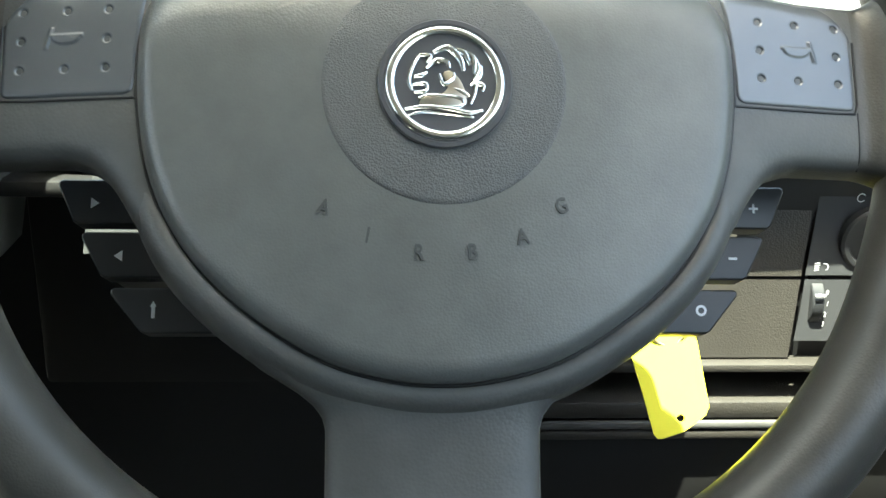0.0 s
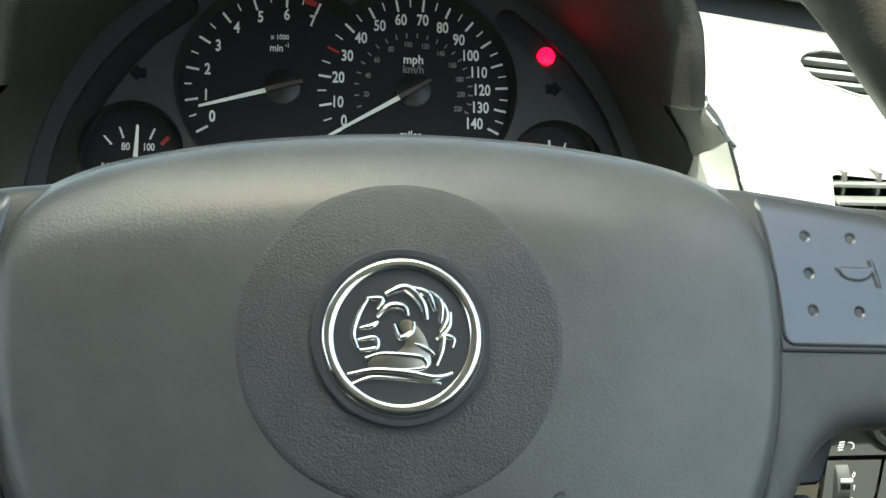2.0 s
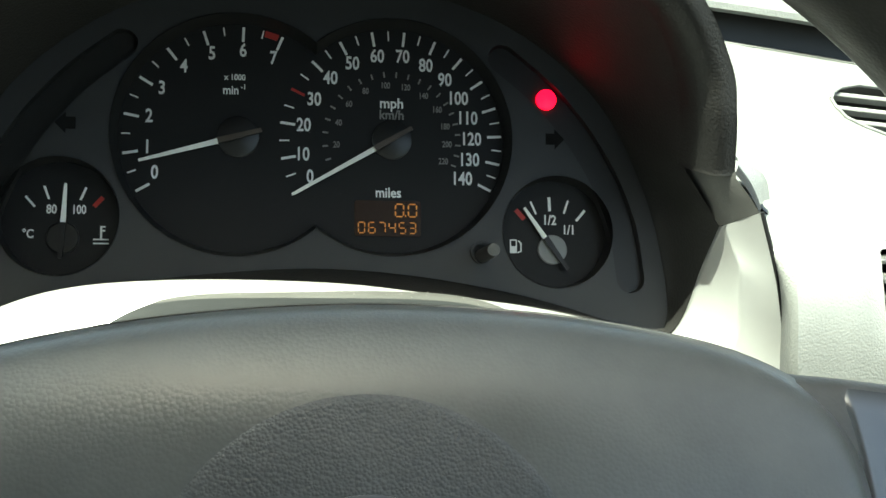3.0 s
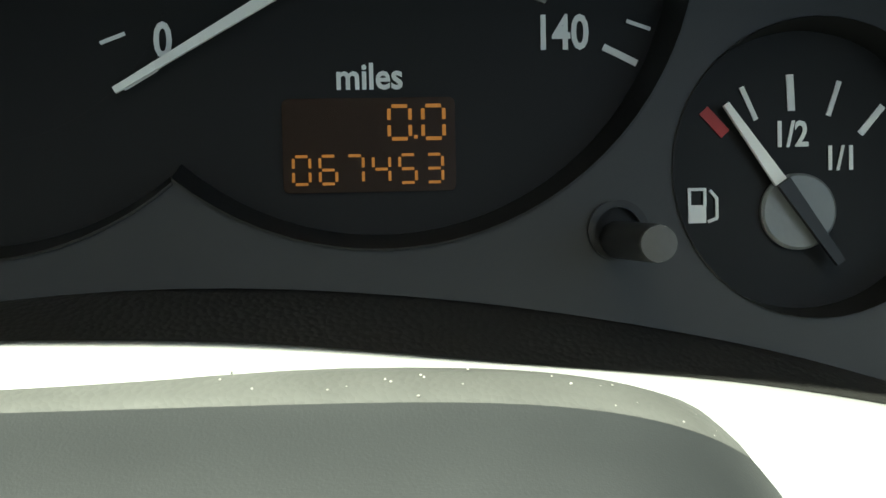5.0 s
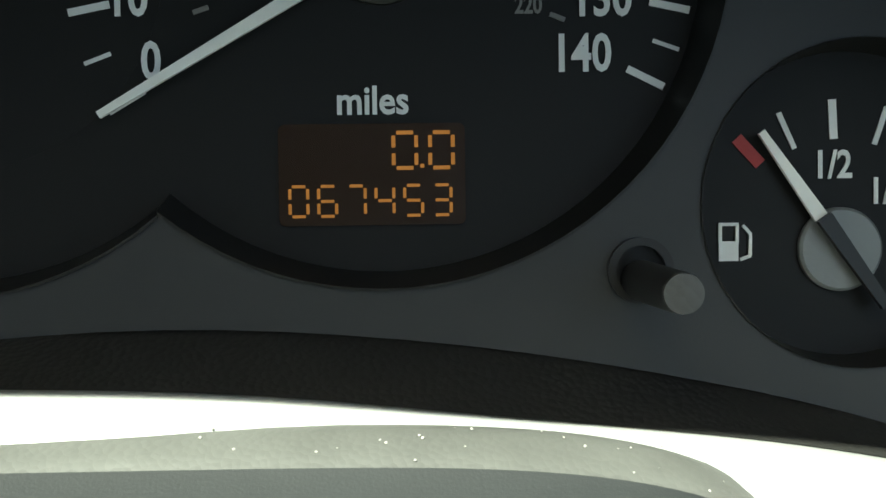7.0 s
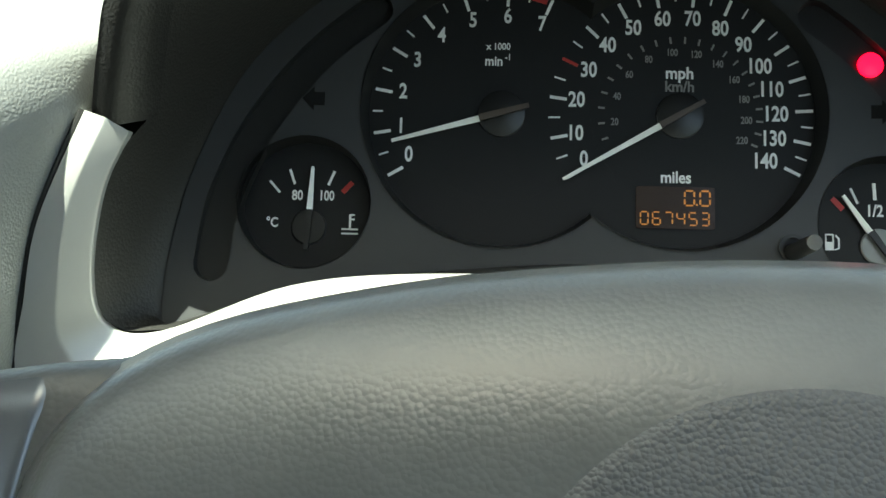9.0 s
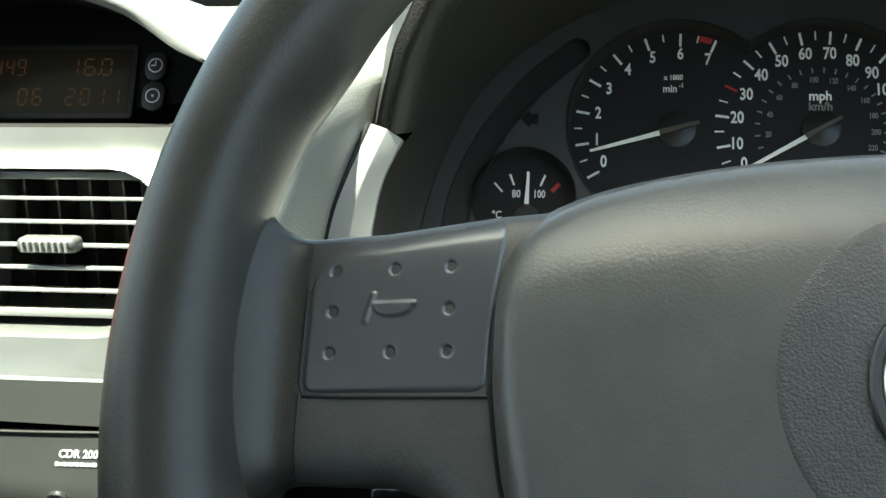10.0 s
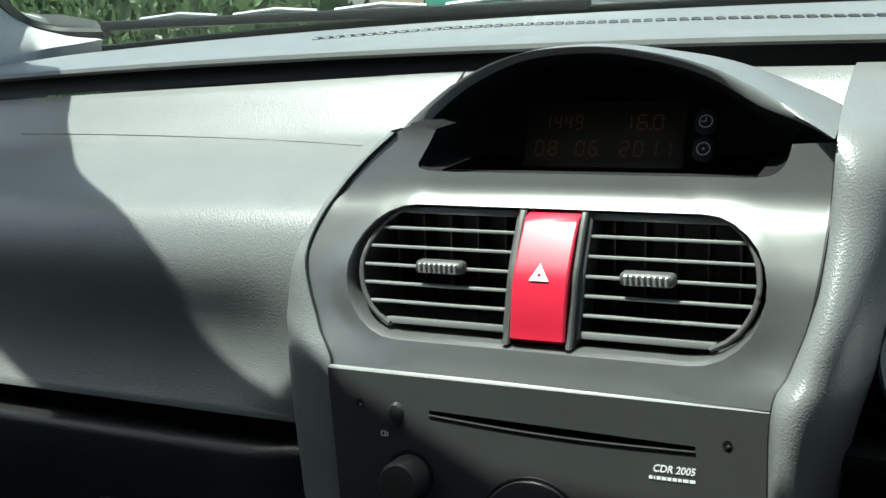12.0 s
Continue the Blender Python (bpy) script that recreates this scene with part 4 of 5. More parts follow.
# ---- steering column shroud ----
def shroud():
    c = thing("column_shroud", "grey plastic cover over the steering column", "column cover")
    line = spline([(0.2475, -0.0400, 0.090), (0.2470, -0.0340, 0.094), (0.2440, -0.0312, 0.097), (0.2385, -0.0306, 0.0975), (0.2340, -0.0312, 0.098), (0.2200, -0.0322, 0.098), (0.2000, -0.0350, 0.097)], 4)
    neck, lip = [], []
    for y, top, hw in line:
        cx = -0.004 * (y - 0.05) / 0.2
        row = [(cx + hw * math.copysign(abs(math.cos(a)) ** 0.46, math.cos(a)), y, top - 0.085 + 0.085 * abs(math.sin(a)) ** 0.46) for a in np.linspace(0, math.pi, 72)]
        (lip if y > 0.2345 else neck).append(row)
    neck.insert(0, lip[-1])
    part("collar_lip", sheet(lip), M_FRAME, c, "paler rounded lip of the collar", angle=60)
    part("collar", sheet(neck), M_COLLAR, c, "dark collar between cover and dials", angle=60)
    up, down = [], []
    for y, top, hw in spline([(0.2040, -0.0420, 0.150), (0.2030, -0.0290, 0.156), (0.2000, -0.0245, 0.160), (0.1950, -0.0232, 0.160), (0.1800, -0.0225, 0.154), (0.1500, -0.0170, 0.110), (0.1200, -0.0100, 0.084), (0.0900, -0.0010, 0.072), (0.0850, -0.0060, 0.068)], 4):
        row = []
        for u in np.linspace(-1, 1, 61):
            row.append((-0.001 + hw * u, y, top - 1.3 * (hw * u) ** 2 - 0.07 * max(abs(u) - 0.86, 0) ** 2 / 0.14**2))
        up.append(row)
        down.append([(-0.001 + 0.985 * hw * math.copysign(abs(math.cos(a)) ** 0.6, math.cos(a)), y, top - 0.084 - 0.055 * abs(math.sin(a)) ** 0.7) for a in np.linspace(0, math.pi, 40)])
    part("upper_shell", sheet(up), M_SHROUD, c, "smooth arched upper cover", angle=60)
    part("lower_shell", sheet(down), M_LOWER, c, angle=60)
    rng = random.Random(11)
    bm = bmesh.new()
    for k in range(150):
        t = math.pi * (0.5 + rng.uniform(-0.42, 0.42))
        y, r = rng.uniform(0.2365, 0.2445), rng.uniform(0.00007, 0.00024)
        x = -0.004 + 0.0975 * math.copysign(abs(math.cos(t)) ** 0.46, math.cos(t))
        merge(bm, turned([(r, 0.0), (r * 0.7, r * 0.6), (0.00001, r * 0.8)], 6, Matrix.Translation((x, y, -0.0306 - 0.085 + 0.085 * abs(math.sin(t)) ** 0.46))))
    tagged(part("dust", bm, M_DUST, c, "pale specks of dust"), kind="stuff")


shroud()

# ---- dashboard ----
PROFILE = [(0.205, -0.300), (0.202, -0.180), (0.200, -0.118), (0.201, -0.080), (0.204, -0.040), (0.211, -0.012), (0.226, 0.006), (0.262, 0.0190), (0.300, 0.0300), (0.3160, 0.0350), (0.3200, 0.0375), (0.334, 0.0500), (0.350, 0.0680), (0.360, 0.0760)]
PROF = np.array(spline(PROFILE, 6))
PLEN = np.r_[0, np.cumsum(np.linalg.norm(np.diff(PROF, axis=0), axis=1))]


def dash_at(x, s):
    """A place on the dash, by x and the way along its profile."""
    y, z = np.interp(s, PLEN, PROF[:, 0]), np.interp(s, PLEN, PROF[:, 1])
    y += 0.011 * step01(-0.455, -0.53, x) * step01(-0.022, -0.072, z) * step01(-0.122, -0.080, z)
    return (x, y, z - (0.014 * ((x - CAR_X) / 0.52) ** 2 + 0.12 * max(x, 0) ** 2) * step01(-0.06, 0.06, z))


def way_at(z):
    return float(np.interp(z, PROF[:, 1], PLEN))


def pocket(loop, place, depth, direction):
    """Walls and floor behind an opening."""
    d = np.array(direction) * depth
    front = [np.array(place(x, y)) for x, y in loop]
    bm = sheet([[tuple(q) for q in front], [tuple(q + d) for q in front]], closed=True)
    bm.verts.ensure_lookup_table()
    n = len(loop)
    bm.faces.new([bm.verts[n + k] for k in range(n)])
    return bm


def dashboard():
    d = thing("dashboard", "grey grained dashboard with a sunlit ledge below a dark seam", "dashboard")
    top = float(PLEN[-1])
    low = way_at(-0.112)
    part("passenger_panel", holed([(-0.99, low), (-0.448, low), (-0.448, top), (-0.99, top)], [], dash_at, 0.009), M_DASH, d, "grey grained passenger side panel", angle=60)
    sv = rounded(0.2155, 0.302, way_at(-0.046), way_at(0.0070), 0.004)
    dv = [(x, way_at(z)) for x, z in ((0.2455, 0.0575), (0.2470, 0.0545), (0.2515, 0.0500), (0.2600, 0.0472), (0.2720, 0.0445), (0.3200, 0.0385), (0.3200, 0.0680), (0.2620, 0.0655), (0.2520, 0.0630), (0.2475, 0.0605))]
    part("driver_panel", holed([(0.1775, way_at(-0.072)), (0.325, way_at(-0.072)), (0.325, top), (0.164, top), (0.164, way_at(0.030)), (0.1700, way_at(0.022)), (0.1768, way_at(0.0138)), (0.1770, way_at(0.0017)), (0.1765, way_at(-0.0174)), (0.1775, way_at(-0.0391)), (0.1797, way_at(-0.057))], [sv, dv], dash_at, 0.012), M_DASH, d, angle=60)
    fold = []
    for (x, z), (xs, ys, zs) in zip(((0.1768, 0.0138), (0.1770, 0.0017), (0.1765, -0.0174), (0.1775, -0.0391), (0.1797, -0.057), (0.1815, -0.072)), ((0.1660, 0.228, 0.0080), (0.1722, 0.225, -0.0077), (0.1768, 0.223, -0.0275), (0.1793, 0.222, -0.0478), (0.1805, 0.221, -0.0600), (0.1815, 0.220, -0.076))):
        a, e = np.array(dash_at(x, way_at(z))), np.array((xs, ys, zs))
        m = np.array((min(a[0], e[0]) - 0.0040, a[1] + 0.0035, (a[2] + e[2]) / 2))
        fold.append([a * (1 - t) ** 2 + 2 * m * t * (1 - t) + e * t * t for t in np.linspace(0, 1, 8)] + [e + np.array((0.0005, 0.02, 0))])
    part("panel_edge", sheet([[q for q in row] for row in zip(*[spline(list(c), 5) for c in zip(*fold)])]), M_DASH, d, "rounded edge beside the silver trim", angle=60)
    part("centre_panel", holed([(-0.4475, way_at(0.046)), (-0.10, way_at(0.046)), (-0.10, top), (-0.4475, top)], [], dash_at, 0.016), M_DASH, d, angle=60)
    part("airbag_lid_line", tube([np.array(dash_at(x, way_at(z))) + np.array((0, -0.0001, 0.0002)) for x, z in spline([(-0.80, 0.0465), (-0.754, 0.0446), (-0.657, 0.0403), (-0.560, 0.0356), (-0.497, 0.0325)], 10)], 0.0005, 8), M_DASH, d, "fine line of the airbag lid")
    xs = np.linspace(-0.995, 0.325, 90)

    def arch(x):
        return -0.014 * ((x - CAR_X) / 0.52) ** 2 - 0.12 * max(x, 0) ** 2
    part("seam", sheet([[(x, y, z + arch(x)) for x in xs] for y, z in ((0.358, 0.0745), (0.372, 0.0745), (0.376, 0.088), (0.362, 0.090))]), M_BLACK, d, "dark recessed seam", angle=60)
    rows = []
    for y, z in ((0.374, 0.0866), (0.360, 0.0866), (0.3555, 0.0885), (0.3560, 0.0915), (0.3620, 0.0935), (0.40, 0.0975), (0.46, 0.1035), (0.53, 0.1105), (0.60, 0.1170), (0.66, 0.1200)):
        rows.append([(x, y, z + arch(x) * 0.9) for x in xs])
    part("upper_pad", sheet(rows), M_DASH, d, "grained upper pad under the windscreen", angle=60)
    part("lower_backing", block(-0.99, 0.33, 0.27, 0.30, -0.45, -0.06), M_BLACK, d)
    # demister slots along the windscreen
    cut = None
    for k in range(86):
        x = -0.62 + 0.0085 * k
        y = float(np.interp(x, [-0.62, -0.52, -0.46, -0.40, -0.32, -0.20, 0.11], [0.470, 0.496, 0.495, 0.481, 0.474, 0.455, 0.420]))
        z = 0.1035 + (y - 0.46) * 0.1 + arch(x) * 0.9 + 0.0002
        if cut is None:
            bm = block(-0.0031, 0.0031, -0.006, 0.006, -0.0012, 0.0012, 0.0008, 1)
            cut = part("demister_slot", bm, M_BLACK, d)
            ob = cut
        else:
            ob = new("demister_slot", cut.data)
            ob.parent = d
        ob.matrix_local = pose(x, y, z, 6, 0, 14)
    # side vents
    v = thing("side_air_vent", "rectangular side air vent with pale horizontal slats", "air vent")
    part("duct", pocket(sv, dash_at, 0.045, (0, 1, -0.05)), M_BLACK, v)
    for k in range(6):
        z = 0.0040 - 0.0092 * k
        x0, y0, z0 = dash_at(0.25, way_at(z))
        part("slat", block(0.2160, 0.3015, y0 + 0.001, y0 + 0.012, z0 - 0.0011, z0 + 0.0011, 0.0005, 1), M_FASCIA, v)
    for k in range(5):
        x = 0.2225 + 0.017 * k
        part("vane", block(x - 0.0008, x + 0.0008, 0.226, 0.240, -0.052, -0.004), M_FRAME, v)
    v = thing("demister_vent", "small side window demister vent with slats", "air vent")
    part("duct", pocket(dv, dash_at, 0.03, (0, 0.3, -0.95)), M_BLACK, v)
    for k in range(4):
        z = 0.0440 + 0.0058 * k
        x0, y0, z0 = dash_at(0.284, way_at(z))
        part("slat", block(-0.0385, 0.0360, -0.0013, 0.0013, -0.004, 0.0006, 0.0004, 1, pose(0.284, y0, z0, 40, 4, -2)), M_DASH, v)
    part("vent_rim", tube([dash_at(*q) for q in dv] + [dash_at(*dv[0])], 0.0010, 8), M_DASH, v)


dashboard()


def glovebox():
    g = thing("glovebox", "dark glovebox lid below the passenger panel", "glovebox")
    rows = []
    for y, z in ((0.215, -0.128), (0.196, -0.1265), (0.187, -0.1225), (0.1825, -0.1235), (0.1805, -0.128), (0.1815, -0.150), (0.184, -0.22), (0.19, -0.32)):
        rows.append([(x, y + 0.010 * step01(-0.515, -0.480, x) ** 3, z) for x in np.linspace(-0.99, -0.4765, 60)])
    rows = [[*r, (r[-1][0] + 0.001, r[-1][1] + 0.02, r[-1][2])] for r in rows]
    part("lid", sheet(rows), M_LID, g, angle=60)
    part("latch", block(-0.615, -0.555, 0.1745, 0.1845, -0.1800, -0.1660, 0.004, 3), M_BLACK, g, "dark finger latch")


glovebox()


# ---- centre console ----
def face_y(z):
    return float(np.interp(z, [-0.140, -0.064, -0.056, -0.050, -0.0426, -0.015, 0.008, 0.0125, 0.0165, 0.030, 0.046], [0.1545, 0.1625, 0.1660, 0.1700, 0.1738, 0.1825, 0.1965, 0.2000, 0.2040, 0.2080, 0.2120]))


CON_LEFT = [(-0.4276, -0.140), (-0.4330, -0.105), (-0.4395, -0.0635), (-0.4520, -0.0450), (-0.4640, -0.0140), (-0.4575, 0.0120), (-0.4420, 0.0320), (-0.4245, 0.0475)]
CON_RIGHT = [(-0.2311, -0.140), (-0.2311, -0.105), (-0.2312, -0.0635), (-0.2250, -0.0480), (-0.2180, -0.0260), (-0.2138, 0.0090), (-0.2128, 0.0440)]


def stadium(x0, x1, z0, z1, n=14):
    r = (z1 - z0) / 2
    cz = (z0 + z1) / 2
    return [(x1 - r + r * math.sin(a), cz - r * math.cos(a)) for a in np.linspace(0, math.pi, n)] + [(x0 + r - r * math.sin(a), cz + r * math.cos(a)) for a in np.linspace(0, math.pi, n)]


EAR_R = [(-0.2312, 0.0431), (-0.2317, 0.0398), (-0.2327, 0.0362), (-0.2343, 0.0332), (-0.2368, 0.0307), (-0.2400, 0.0291), (-0.2450, 0.0284)]
EAR_L = [(-0.3980, 0.0284), (-0.4060, 0.0287), (-0.4105, 0.0298), (-0.4115, 0.0318), (-0.4092, 0.0360), (-0.4055, 0.0430), (-0.4030, 0.0482), (-0.4090, 0.0505), (-0.4170, 0.0510)]
HOOD2 = [(-0.2132, 0.206, 0.0462), (-0.2340, 0.216, 0.0590), (-0.2700, 0.234, 0.0765), (-0.3080, 0.244, 0.0855), (-0.3400, 0.247, 0.0880), (-0.3730, 0.245, 0.0845), (-0.4015, 0.238, 0.0720), (-0.4215, 0.227, 0.0545), (-0.4285, 0.218, 0.0440)]


def centre_console():
    c = thing("centre_console", "satin grey metallic centre fascia with rounded vent opening", "centre console")
    left = [(q[0], q[1]) for q in spline(CON_LEFT, 6) if q[1] > -0.0634]
    right = [(q[0], q[1]) for q in spline(CON_RIGHT, 6) if q[1] > -0.0634]
    out = [(-0.4394, -0.0634), (-0.2313, -0.0636)] + right + EAR_R + [(x, 0.0283) for x in np.linspace(-0.250, -0.392, 14)] + EAR_L + left[::-1]
    seen = []
    for q in out:
        if not seen or math.dist(q, seen[-1]) > 4e-4:
            seen.append(q)
    vent = stadium(-0.4390, -0.2362, -0.0492, 0.0128)
    near = np.array(vent)

    def place(x, z):
        e = float(np.min(np.hypot(near[:, 0] - x, near[:, 1] - z)))
        return (x, face_y(z) - 0.0022 * math.exp(-(e / 0.006) ** 2), z)
    fascia = part("fascia", holed(seen, [vent], place, 0.006), M_FASCIA, c, "satin grey metallic fascia", angle=60)
    rows = []
    mx, mz = -0.3376, -0.0182
    for k, dy in ((0.0, 0.0), (0.012, 0.0012), (0.024, 0.0045), (0.034, 0.012), (0.04, 0.055)):
        rows.append([(x + (mx - x) * k * (0.0315 / max(abs(mx - x), 0.0315)), face_y(z) - 0.0022 + dy, z + (mz - z) * k * 1.6) for x, z in vent])
    part("vent_lip", sheet(rows, closed=True), M_FASCIA, c, angle=70)
    part("vent_backing", block(-0.455, -0.23, 0.236, 0.240, -0.06, 0.0125), M_BLACK, c)
    # shelf in front of the display, coloured dark for the recess shade
    xs = np.linspace(-0.4120, -0.2410, 24)
    part("shelf", sheet([[(x, y, z) for x in xs] for y, z in ((0.2076, 0.0281), (0.2086, 0.0281), (0.2105, 0.0262), (0.2560, 0.0240))]), M_HOOD, c, "floor in front of the display, its shade put into a dark colour", angle=60)
    rim = spline(HOOD2, 8)
    # ear wall in black, standing for the shade inside the recess
    part("right_ear", sheet([[(x, face_y(z) + dy, z + dz) for x, z in EAR_R] for dy, dz in ((0.0, 0.0), (0.002, 0.001), (0.06, 0.004))]), M_PIT, c, "dark side of the display recess, blackened to stand for its shade")
    # display hood
    back = [np.array((CAR_X + (q[0] - CAR_X) * 1.0, 0.365, 0.060 + (q[2] - 0.068) * 0.55)) for q in rim]
    inner = [np.array((q[0] + (CAR_X - 0.002 - q[0]) * 0.07 * k, q[1] + 0.004 * k, q[2] - 0.0035 * k)) for q in rim for k in (0.15 + 0.85 * step01(-0.2132, -0.2450, q[0]),)]
    rows = [inner, [q * 0.35 + p * 0.65 + np.array((0, -0.0012, 0)) for q, p in zip(inner, rim)], rim]
    for t in (0.05, 0.2, 0.5, 1.0):
        rows.append([p + (q - p) * t + np.array((0, 0, 0.008 * math.sin(math.pi * t))) for p, q in zip(rim, back)])
    part("display_hood", sheet(rows), M_SMOOTH, c, "smooth grey hood over the display", angle=60)
    panel = [np.array((CAR_X - 0.004 + (q[0] - CAR_X) * 0.86, 0.2755 + (z - 0.018) * 0.47, z)) for q, z in ((q, 0.018 + (q[2] - 0.030) * 1.02) for q in rim)]
    rows = [[p + (q - p) * t for p, q in zip(inner, panel)] for t in np.linspace(0, 1, 7)]
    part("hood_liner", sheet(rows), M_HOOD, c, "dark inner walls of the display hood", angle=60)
    part("display_panel", holed([(q[0], q[2]) for q in panel][::-1] + [(-0.2420, 0.012), (-0.4360, 0.012)][::-1], [], lambda x, z: (x, 0.2755 + (z - 0.018) * 0.47 + 0.0005, z), 0.05), M_PIT, c, smooth=False)
    # grained rolls either side
    for line, w, s in ((CON_LEFT, lambda z: 0.046 - 0.034 * step01(-0.075, 0.01, z), -1), ):
        pts = spline(line, 6)
        rows = []
        for t in np.linspace(0, 1, 10):
            row = []
            for x, z in pts:
                a = t * math.pi / 2
                row.append((x + s * w(z) * math.sin(a), face_y(z) - 0.0015 + 0.042 * (1 - math.cos(a)) ** 1.0, z))
            rows.append(row)
        rows.insert(0, [(x - s * 0.0008, face_y(z) + 0.02, z) for x, z in pts])
        part("side_roll", sheet(rows), M_DASH, c, "grained roll beside the fascia", angle=60)
    # the grained roll between the fascia and the dials
    rows = []
    pts = spline([(*q, face_y(q[1])) for q in CON_RIGHT] + [(-0.2130, 0.0560, 0.240), (-0.2130, 0.0660, 0.290), (-0.2130, 0.0720, 0.330), (-0.2130, 0.0755, 0.360)], 6)
    for t in np.linspace(0, 1, 14):
        row = []
        for x, z, y in pts:
            xb = float(np.interp(z, [-0.14, -0.085, -0.058, -0.032, -0.006, 0.026, 0.044, 0.0755], [-0.210, -0.200, -0.1925, -0.1885, -0.1825, -0.1695, -0.1665, -0.155]))
            yb = max(float(np.interp(z, [-0.14, -0.058, -0.006, 0.026, 0.044, 0.0755], [0.222, 0.224, 0.230, 0.246, 0.26, 0.36])), y + 0.004)
            bulge = 0.010 * step01(0.06, 0.03, z) + 0.010 * step01(0.02, -0.07, z)
            row.append((x + (xb - x) * t, y - 0.0015 + (yb - y) * t ** 1.6 - bulge * math.sin(math.pi * t) ** 0.8, z))
        rows.append(row)
    rows.insert(0, [(x - 0.0008, y + 0.02, z) for x, z, y in pts])
    rows.append([(q[0] + 0.001, q[1] + 0.03, q[2]) for q in rows[-1]])
    for edge in (CON_LEFT, CON_RIGHT):
        part("seam", tube([(x, face_y(z) - 0.0012, z) for x, z in spline(edge, 6)], 0.0007, 8), M_BLACK, c, "dark gap along the fascia")
    part("middle_roll", sheet(rows), M_DASH, c, "grained roll between fascia and dials", angle=60)
    # the other ear wall, with the same shade put into its black
    part("left_ear", sheet([[(x, face_y(z) + dy, z + dz) for x, z in EAR_L] for dy, dz in ((0.0, 0.0), (0.002, 0.001), (0.06, 0.004))]), M_PIT, c, "dark side of the display recess, blackened to stand for its shade")
    # display
    disp = thing("clock_display", "dim amber display, almost unlit, with two round buttons", "display", pose(-0.340, 0.2755 + (0.0405 - 0.018) * 0.47 - 0.0005, 0.0405, 64.8, 0, 0))
    part("screen_frame", prism(rounded(-0.0400, 0.0480, -0.0185, 0.0185, 0.002), -0.001, 0.0008), M_BLACK, disp)
    part("screen", prism(rounded(-0.0375, 0.0455, -0.0160, 0.0160, 0.001), 0.0, 0.0012), M_DISP, disp, "dark amber glass")
    for text, xa, xb, ya, yb in (("1449", -0.0310, -0.0065, 0.0030, 0.0110), ("16.0", 0.0130, 0.0385, 0.0030, 0.0110), ("08", -0.0340, -0.0190, -0.0120, -0.0040), ("06", -0.0110, 0.0040, -0.0120, -0.0040), ("2011", 0.0135, 0.0435, -0.0120, -0.0040)):
        wide = (xb - xa) / len(text.replace(".", ""))
        k = 0
        for ch in text:
            bm = bmesh.new()
            if ch == ".":
                prism(circle(xa + wide * k - 0.0006, ya + 0.0004, 0.0006, 8), 0.0013, 0.0014, bm=bm)
            else:
                segments(bm, ch, xa + wide * k, xa + wide * (k + 1) - 0.0006, ya, yb, 0.0013)
                k += 1
            part("figure", bm, M_DSEG, disp, smooth=False)
    for k, y in enumerate((0.0075, -0.0077)):
        b = part("button", prism(rounded(0.0525, 0.0635, y - 0.0072, y + 0.0072, 0.005), -0.0005, 0.0016, 0.0008), M_BTN, disp)
        bm = sheet([[(0.058 + r * math.cos(a), y + r * math.sin(a), 0.0018) for a in np.linspace(0, 2 * math.pi, 28, endpoint=False)] for r in (0.0030, 0.0037)], closed=True)
        if k == 0:
            bar(bm, 0.058, y, 0.058, y + 0.0024, 0.0006, 0.0016, 0.0018)
            bar(bm, 0.0556, y, 0.058, y, 0.0006, 0.0016, 0.0018)
        else:
            prism(circle(0.058, y, 0.0007, 10), 0.0016, 0.0018, bm=bm)
        part("sign", bm, M_WHITE, b, smooth=False)


centre_console()


def air_vent(x0, x1, round_left):
    v = thing("air_vent", "black air vent with thin horizontal slats, silver for their sunlit edges", "air vent", group="centre air vents")
    r, cz = 0.029, -0.0165

    def reach(z):
        h = math.sqrt(max(r * r - (z - cz) ** 2, 0))
        return (x0 + r - h, x1) if round_left else (x0, x1 - r + h)
    for k in range(7):
        z = cz + 0.0258 - 0.0086 * k
        a, b = reach(z)
        y = face_y(z) + 0.0045
        t = 0.0016 if k in (0, 6) else 0.0008
        # dark slats coloured silver to stand for sun on their front edges
        part("slat", block(a + 0.0006, b - 0.0008, -0.0005, 0.010, -t, t, 0.0005, 2, pose(0, y, z, -11, 0, 0)), M_SILVER if k not in (0, 6) else M_SMOOTH, v)
    for k in range(5):
        x = x0 + (x1 - x0) * (k + 0.75) / 5.5
        part("vane", block(x - 0.0005, x + 0.0005, 0.206, 0.222, -0.044, 0.009), M_HOOD, v)
    # upright ends
    line = []
    for z in np.linspace(cz - 0.0272, cz + 0.0272, 16):
        a, b = reach(z)
        line.append(((a if round_left else b), face_y(z) + 0.0035, z))
    part("end_rib", tube(line, 0.0013, 8), M_FRAME, v)
    x = x1 - 0.0008 if round_left else x0 + 0.0008
    part("end_rib", tube([(x, face_y(z) + 0.0035, z) for z in np.linspace(cz - 0.0272, cz + 0.0272, 10)], 0.0016, 8), M_FRAME, v)
    xm = (x0 + x1) / 2 + (0.004 if round_left else -0.008)
    zt = cz + 0.0012
    y = face_y(zt)
    tab = part("slider", block(xm - 0.0125, xm + 0.0125, y - 0.0030, y + 0.006, zt - 0.0032, zt + 0.0032, 0.0024, 3), M_FRAME, v, "ribbed slider tab")
    for k in range(8):
        xx = xm - 0.0092 + 0.00263 * k
        part("rib", block(xx - 0.0007, xx + 0.0007, y - 0.0039, y - 0.0022, zt - 0.0023, zt + 0.0023, 0.0004, 1), M_SILVER, tab)


air_vent(-0.4335, -0.3530, True)
air_vent(-0.3200, -0.2402, False)


